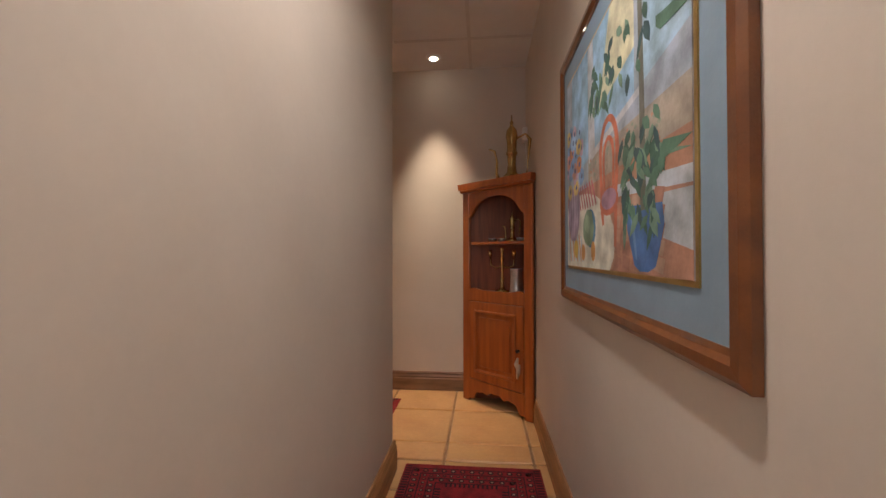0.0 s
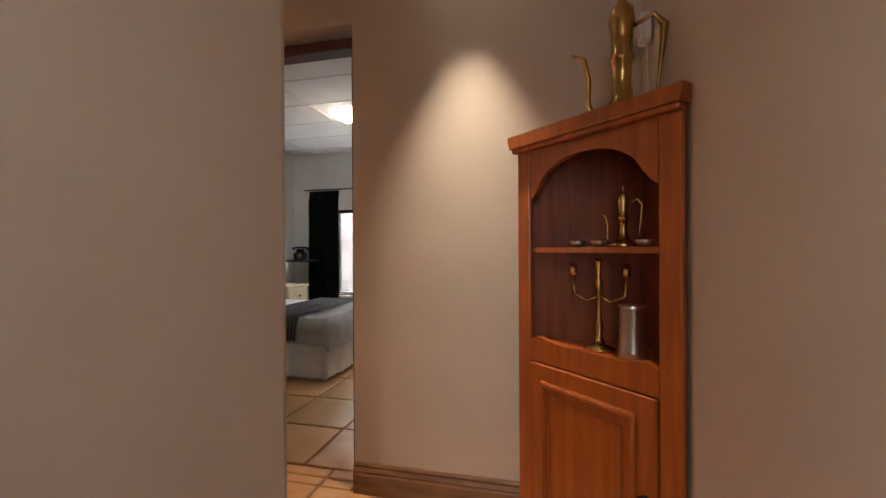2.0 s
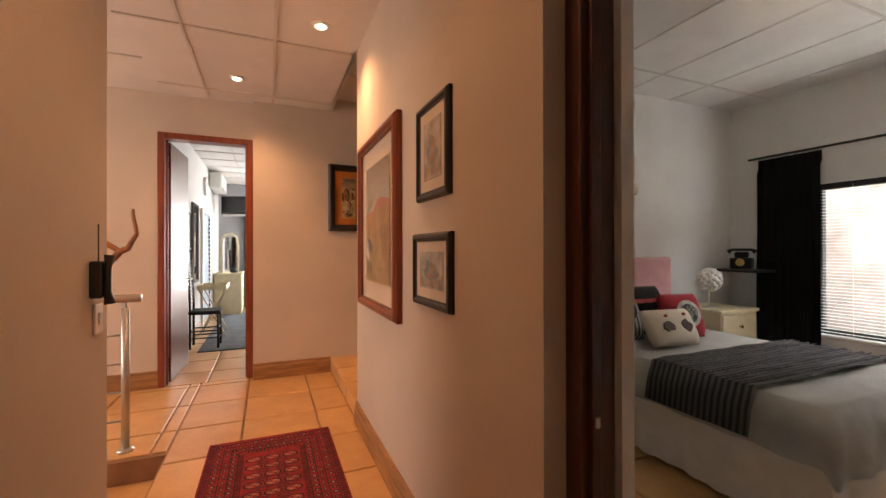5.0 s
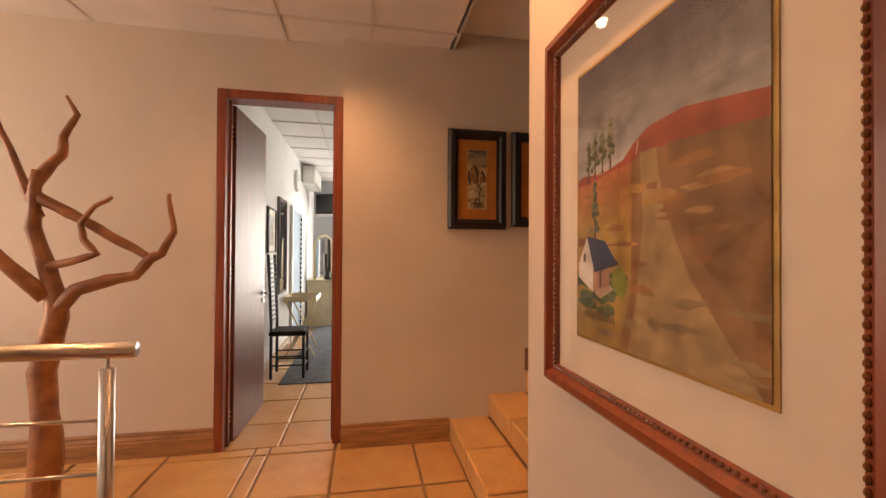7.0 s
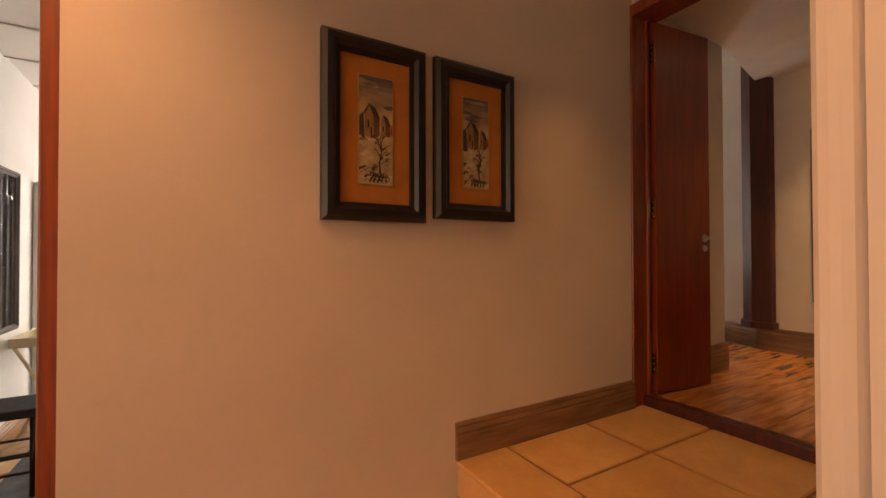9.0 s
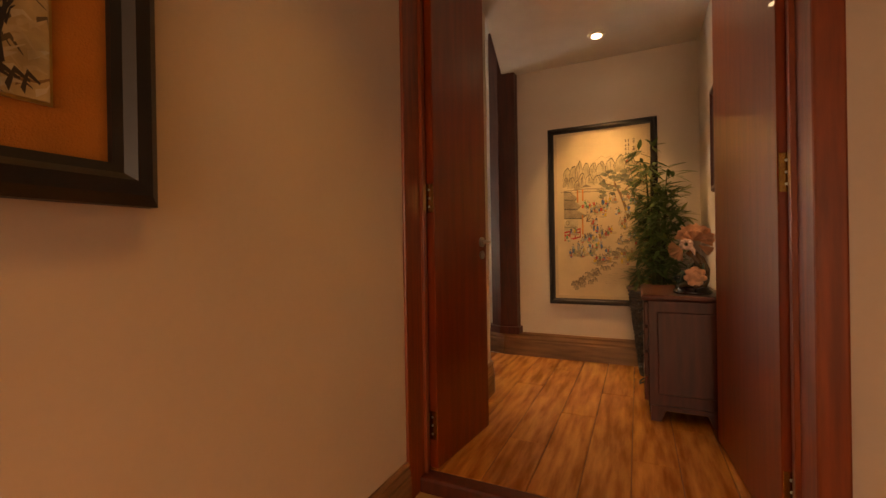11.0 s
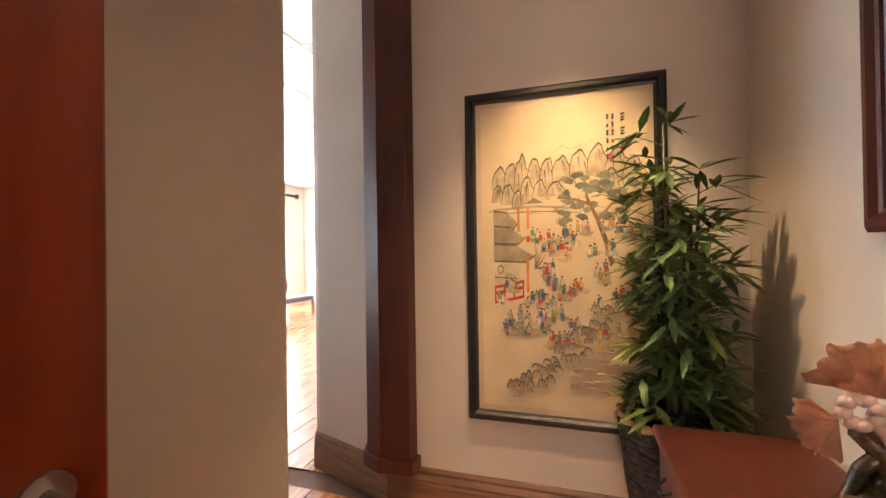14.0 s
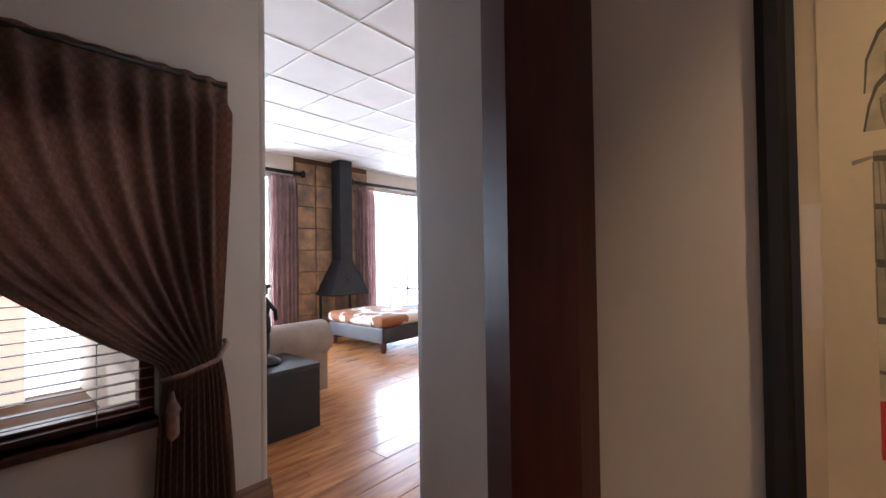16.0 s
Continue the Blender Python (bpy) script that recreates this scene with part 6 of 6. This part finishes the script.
STRIPE = woven("black_white_stripe", (0.70, 0.69, 0.67), (0.02, 0.02, 0.02), 7)
heart = [(.5, .2), (.78, .5), (.78, .68), (.66, .76), (.5, .66), (.34, .76), (.22, .68), (.22, .5)]
cushion(-2.98, 4.70, .53, 90, .36, .32, STRIPE, "black and white striped cushion with a heart", [(heart, (.02, .02, .02))])
cushion(-3.05, 5.02, .54, 90, .36, .34, BLACK_CLOTH, "black cushion with a pale and red pattern", [(oval(.5, .3, .14, .1), (.6, .55, .5)), (rect(.1, .6, .9, .68), (.5, .05, .07))])
cushion(-2.90, 5.18, .53, 80, .30, .30, material("red_cotton", (.42, .03, .05), .9, vary=.1, bump=.2), "red cushion with a black and white badge", [(oval(.5, .5, .3, .3), (.7, .68, .64)), (oval(.5, .5, .22, .22), (.03, .03, .03)), (oval(.5, .5, .1, .12), (.7, .68, .64))])
cushion(-2.75, 4.90, .53, 85, .36, .24, MAT_WHITE, "cream cushion with small bird motifs", [(oval(.28, .45, .10, .14, 9, .3), (.10, .06, .05)), (oval(.66, .45, .10, .15, 9, .3, 2), (.12, .06, .05)), (oval(.3, .72, .03, .04), (.5, .05, .05)), (oval(.7, .74, .03, .04), (.5, .05, .05))], 60)
ns = thing("bedside_table", -3.50, 5.83, 0, 0, "cream painted bedside table with drawers", "bedside table")
part("body", box(0, 0, 0, .40, .44, .62, bevel=.004), CREAM, ns)
part("top", box(-.0, -.015, .62, .42, .455, .645, bevel=.006, seg=2), CREAM, ns)
for k in range(3):
    d = part("drawer", box(.395, .02, .03 + .195 * k, .408, .42, .21 + .195 * k, bevel=.004), CREAM, ns)
    part("knob", tube([(.408, .22, .12 + .195 * k), (.43, .22, .12 + .195 * k)], [.006, .014], 10), BRASS, d)
lp = thing("table_lamp", -3.26, 5.93, .645, 0, "white globe table lamp of crumpled petals", "lamp")
part("stem", lathe([(.05, 0), (.05, .01), (.008, .02), (.008, .16)], 14), STEEL, lp, smooth=True)
bm = bmesh.new()
for k in range(60):
    a, b_ = k * 2.4, math.acos(1 - 2 * (k + .5) / 60)
    blob(.075 * math.sin(b_) * math.cos(a), .075 * math.sin(b_) * math.sin(a), .23 + .075 * math.cos(b_), .026, .026, .026, 6, bm)
part("shade", bm, WHITE, lp, smooth=True)
sh = thing("wall_shelf", -3.5, 6.25, .93, 0, "narrow black shelf across the corner", "shelf")
part("board", box(0, 0, 0, .42, .33, .022, bevel=.003), BLACK_WOOD, sh)
tel = thing("ornamental_telephone", -3.30, 6.42, .952, 20, "old dark telephone ornament on a shelf", "telephone")
part("body", box(-.08, -.06, 0, .08, .06, .10, bevel=.015, seg=2), DARK_METAL, tel)
part("cradle", box(-.05, -.03, .10, .05, .03, .15, bevel=.008), DARK_METAL, tel)
part("receiver", tube([(-.10, 0, .15), (-.07, 0, .17), (.07, 0, .17), (.10, 0, .15)], [.022, .012, .012, .022], 10), DARK_METAL, tel, smooth=True)
part("dial", tube([(0, -.06, .06), (0, -.07, .06)], .034, 16), BRASS, tel)
cb = thing("white_cupboard", -1.95, 3.302, 0, 0, "white painted cupboard with a moulded top", "cupboard")
part("body", box(-1.3, 0, .05, -.012, .355, 1.30, bevel=.004), WHITE, cb)
part("plinth", box(-1.31, 0, 0, 0, .365, .05, bevel=.006), WHITE, cb)
part("top", box(-1.32, 0, 1.30, .012, .38, 1.335, bevel=.012, seg=2), WHITE, cb)
for k in range(3):
    part("door", box(-1.29 + .425 * k, .35, .07, -.875 + .425 * k, .368, 1.28, bevel=.004), WHITE, cb)
drape("curtain", -3.24, 6.555, .30, 0, .46, 1.60, 9, BLACK_CLOTH, "black bedroom curtain drawn to the window's side", depth=.03)
rd = thing("curtain_rod", -3.30, 6.52, 1.915, 0, "thin black curtain rod over the bedroom window", "curtain rod")
part("rod", tube([(0, 0, 0), (2.6, 0, 0)], .010, 8), BLACK_WOOD, rd, smooth=True)
vb = thing("venetian_blind", -2.82, 6.60, .47, 0, "fine white slatted blind over the bedroom window", "blind")
for k in range(46):
    part("slat", box(0, -.008, .012 + .0245 * k, 1.68, .008, .0135 + .0245 * k), WHITE, vb)
for q in (.2, .84, 1.5):
    part("cord", tube([(q, 0, 0), (q, 0, 1.15)], .001, 5), WHITE, vb)
cl = thing("ceiling_lamp", -1.876, 5.05, CZ, 0, "lit oval glass bowl ceiling lamp", "ceiling lamp")
part("bowl", lathe([(.001, -.085), (.08, -.078), (.14, -.055), (.175, -.022), (.18, -.004)], 28), BOWL_ON, cl, smooth=True)
for k in range(3):
    a = k * 2.09 + .4
    part("clip", box(.17 * math.cos(a) - .012, .17 * math.sin(a) - .012, -.03, .17 * math.cos(a) + .012, .17 * math.sin(a) + .012, -.001, bevel=.003), BRASS, cl)

# ---- study ----
structure("rug_study_edge", box(-9.2, 1.86, 0.0, -6.20, 3.9, .010, bevel=.004), GREY_RUG, "dark grey rug")
chair = thing("ladder_back_chair", -6.48, 1.91, .010, 0, "black wooden ladder-back chair with a padded seat", "chair")
for lx in (-.13, .13):
    part("back_post", tube([(lx, -.14, 0), (lx, -.14, .5), (lx, -.17, 1.12)], .013, 8), BLACK_WOOD, chair, smooth=True)
    part("leg", tube([(lx, .14, 0), (lx, .14, .40)], .013, 8), BLACK_WOOD, chair, smooth=True)
    for zz in (.12, .20):
        part("stretcher", tube([(lx, -.14, zz), (lx, .14, zz)], .007, 6), BLACK_WOOD, chair)
for zz in (.10, .22):
    part("stretcher", tube([(-.13, .14, zz), (.13, .14, zz)], .007, 6), BLACK_WOOD, chair)
part("seat", box(-.155, -.16, .385, .155, .165, .43, bevel=.018, seg=3), BLACK_CLOTH, chair)
for k in range(14):
    zz = .52 + .043 * k
    yy = -.14 - .03 * (zz - .5) / .62
    part("rung", tube([(-.13, yy, zz), (.13, yy, zz)], .006, 6), BLACK_WOOD, chair)
tt = thing("tray_table", -7.38, 1.90, .010, 0, "cream tray on folding crossed legs", "table")
part("tray", box(-.24, -.16, .60, .24, .16, .612), CREAM, tt)
for x0, y0, x1, y1 in ((-.24, -.17, .24, -.16), (-.24, .16, .24, .17), (-.25, -.17, -.24, .17), (.24, -.17, .25, .17)):
    part("rim", box(x0, y0, .60, x1, y1, .66, bevel=.003), CREAM, tt)
for s in (-.20, .20):
    part("leg", tube([(s, -.15, 0), (s, .15, .60)], .010, 8), CREAM, tt)
    part("leg", tube([(s + .02, .15, 0), (s + .02, -.15, .60)], .010, 8), CREAM, tt)
ds = thing("dressing_table", -9.33, 1.72, 0, 0, "cream dressing table with drawers and a mirror", "dressing table")
part("body", box(-.45, 0, 0, .25, .42, .70, bevel=.005), CREAM, ds)
part("top", box(-.47, -.0, .70, .27, .44, .73, bevel=.006), CREAM, ds)
for k in range(4):
    d = part("drawer", box(-.42, .415, .03 + .165 * k, .22, .428, .18 + .165 * k, bevel=.004), CREAM, ds)
    part("knob", tube([(-.1, .428, .105 + .165 * k), (-.1, .45, .105 + .165 * k)], .012, 8), BRASS, d)
part("mirror_frame", tube([(.12, .10, .73), (.12, .10, 1.30), (.12, .16, 1.40), (.12, .26, 1.42), (.12, .34, 1.36), (.12, .36, 1.2), (.12, .36, .73)], .022, 8), CREAM, ds, smooth=True)
part("mirror_glass", box(.118, .11, .76, .122, .35, 1.36), material("mirror", (.9, .9, .9), .02, 1.0, vary=0, bump=0), ds)
tr = thing("toiletries", -9.16, 2.02, .73, 0, "small dark ornament on the dressing table", "ornament")
part("pot", lathe([(.05, 0), (.06, .03), (.03, .08), (.045, .12)], 12), BLACK, tr, smooth=True)
ac = thing("air_conditioner", -8.95, 1.70, 2.13, 0, "white split air conditioner high on a wall", "air conditioner")
part("case", box(-.42, 0, 0, .42, .19, .26, bevel=.03, seg=3), WHITE, ac)
for k in range(3):
    part("louvre", box(-.38, .17, -.004 + .014 * k, .38, .196, .002 + .014 * k), COVER, ac)
ck = thing("wall_clock", -8.03, 1.70, 2.08, 0, "round chrome wall clock on a white wall", "clock")
part("rim", tube([(0, 0, 0), (0, .035, 0)], .14, 28), STEEL, ck)
part("face", tube([(0, .035, 0), (0, .038, 0)], .115, 28), WHITE, ck)
part("pointer", box(-.004, .039, 0, .004, .041, .09), BLACK, ck)
part("pointer", box(0, .039, -.004, .06, .041, .004), BLACK, ck)
tv = thing("wall_television", -9.30, 2.06, 1.93, -20, "flat black television on a wall bracket", "television")
part("screen", box(-.02, -.27, -.15, .02, .27, .17, bevel=.006), BLACK, tv)
part("panel", box(.02, -.25, -.12, .022, .25, .15), EBONY, tv)
part("speaker_bar", box(-.02, -.24, -.19, .02, .24, -.155, bevel=.006), STEEL, tv)
part("bracket", box(-.40, -.02, -.02, -.02, .02, .02), DARK_METAL, tv)
picture(-6.62, 1.70, 1.36, 180, .34, .44, .025, .022, BLACK_WOOD, "small print in a thin dark frame on a white wall", .05, MAT_WHITE, 0, None, paint(.55, .55, .56), SKETCH)
mr = thing("wall_mirror", -7.12, 1.70, 1.22, 180, "tall mirror in a grey frame", "mirror")
part("frame", frame_bar(bmesh.new(), .34, .95, .035, .03), GREY_CLOTH, mr)
part("glass", box(-.175, -.012, -.48, .175, -.006, .48), bpy.data.materials["mirror"], mr)
sd = tagged(thing("door_4", -8.05, 1.705, 0, 0, "white glazed side door with a beaded curtain", "door"), kind="structure")
part("frame", box(-.40, 0, 0, -.35, .03, 1.72), WHITE, sd)
part("frame", box(.35, 0, 0, .40, .03, 1.72), WHITE, sd)
part("head", box(-.35, 0, 1.67, .35, .03, 1.72), WHITE, sd)
part("pane", box(-.35, .004, 0, .35, .010, 1.67), MAT_BLUE, sd)
for k in range(24):
    part("chain_link", blob(-.30, .03, .08 + .066 * k, .016, .012, .026, 8), DARK_METAL, sd)
drape("curtain", -9.97, 2.15, .02, 90, .46, 2.1, 7, GREY_CLOTH, "dark grey study curtain", depth=.03)

# ---- pieces of the floors ----


def unit_mesh(name, w, l, h, bevel, mat):
    bm = box(0, 0, -h, w, l, 0, bevel=bevel)
    bmesh.ops.transform(bm, matrix=Matrix.Scale(U, 4), verts=bm.verts)
    me = bpy.data.meshes.new(name)
    bm.to_mesh(me)
    bm.free()
    me.materials.append(mat)
    return me


def lay(parent, name, x0, y0, x1, y1, z, w, l, ox, oy, mat, gap=.014, shift=0.0, h=.011):
    """Covers a stretch with pieces on a grid through (ox, oy); those at the edges are cut."""
    cache = {}
    i0, i1 = math.floor((x0 - ox) / w), math.ceil((x1 - ox) / w)
    for i in range(i0, i1):
        off = oy + shift * (i % 3) * l / 3
        for j in range(math.floor((y0 - off) / l), math.ceil((y1 - off) / l)):
            a0, b0 = max(x0, ox + i * w + gap / 2), max(y0, off + j * l + gap / 2)
            a1, b1 = min(x1, ox + (i + 1) * w - gap / 2), min(y1, off + (j + 1) * l - gap / 2)
            if a1 - a0 < .02 or b1 - b0 < .02:
                continue
            key = (round(a1 - a0, 3), round(b1 - b0, 3))
            if key not in cache:
                cache[key] = unit_mesh(name, key[0], key[1], h, min(.006, h * .4), mat)
            ob = new(name, cache[key])
            ob.parent = parent
            ob.location = (a0 * U, b0 * U, (z + .0012 * random.uniform(-1, 1) * (gap > .005)) * U)


lay(floor_corridor, "tile", -0.423, -1.75, 0.325, 2.05, 0, .44, .465, -.19, 2.72, TILE)
lay(floor_hall, "tile", -1.7, 2.065, 0.325, 3.115, 0, .44, .465, -.19, 2.72, TILE)
lay(floor_hall, "tile", -5.0, 2.065, -1.71, 3.115, 0, .455, .455, -4.0, 2.43, TILE)
lay(floor_rail, "tile", -5.0, -0.9, -3.71, 2.05, 0, .455, .455, -4.0, 2.43, TILE)
lay(floor_bedroom, "tile", -1.655, 3.12, -.91, 3.26, 0, .44, .465, -.19, 2.72, TILE)
lay(floor_bedroom, "tile", -3.5, 3.275, 0.2, 6.58, 0, .455, .455, -1.7, 3.7, TILE)
lay(floor_study, "tile", -7.0, 1.70, -5.01, 4.6, 0, .455, .455, -5.36, 2.10, TILE)
lay(floor_landing, "tile", -4.913, 3.845, -3.672, 4.74, .41, .44, .46, -4.58, 4.30, TILE)
lay(floor_passage, "plank", -6.40, 4.80, -3.86, 6.47, PF, .155, 1.05, -4.4, 4.80, PLANK, .0018, 1.0, .007)
lay(floor_passage, "plank", -9.75, 6.60, -5.5, 12.2, PF, .155, 1.05, -4.4, 4.80, PLANK, .0018, 1.0, .007)
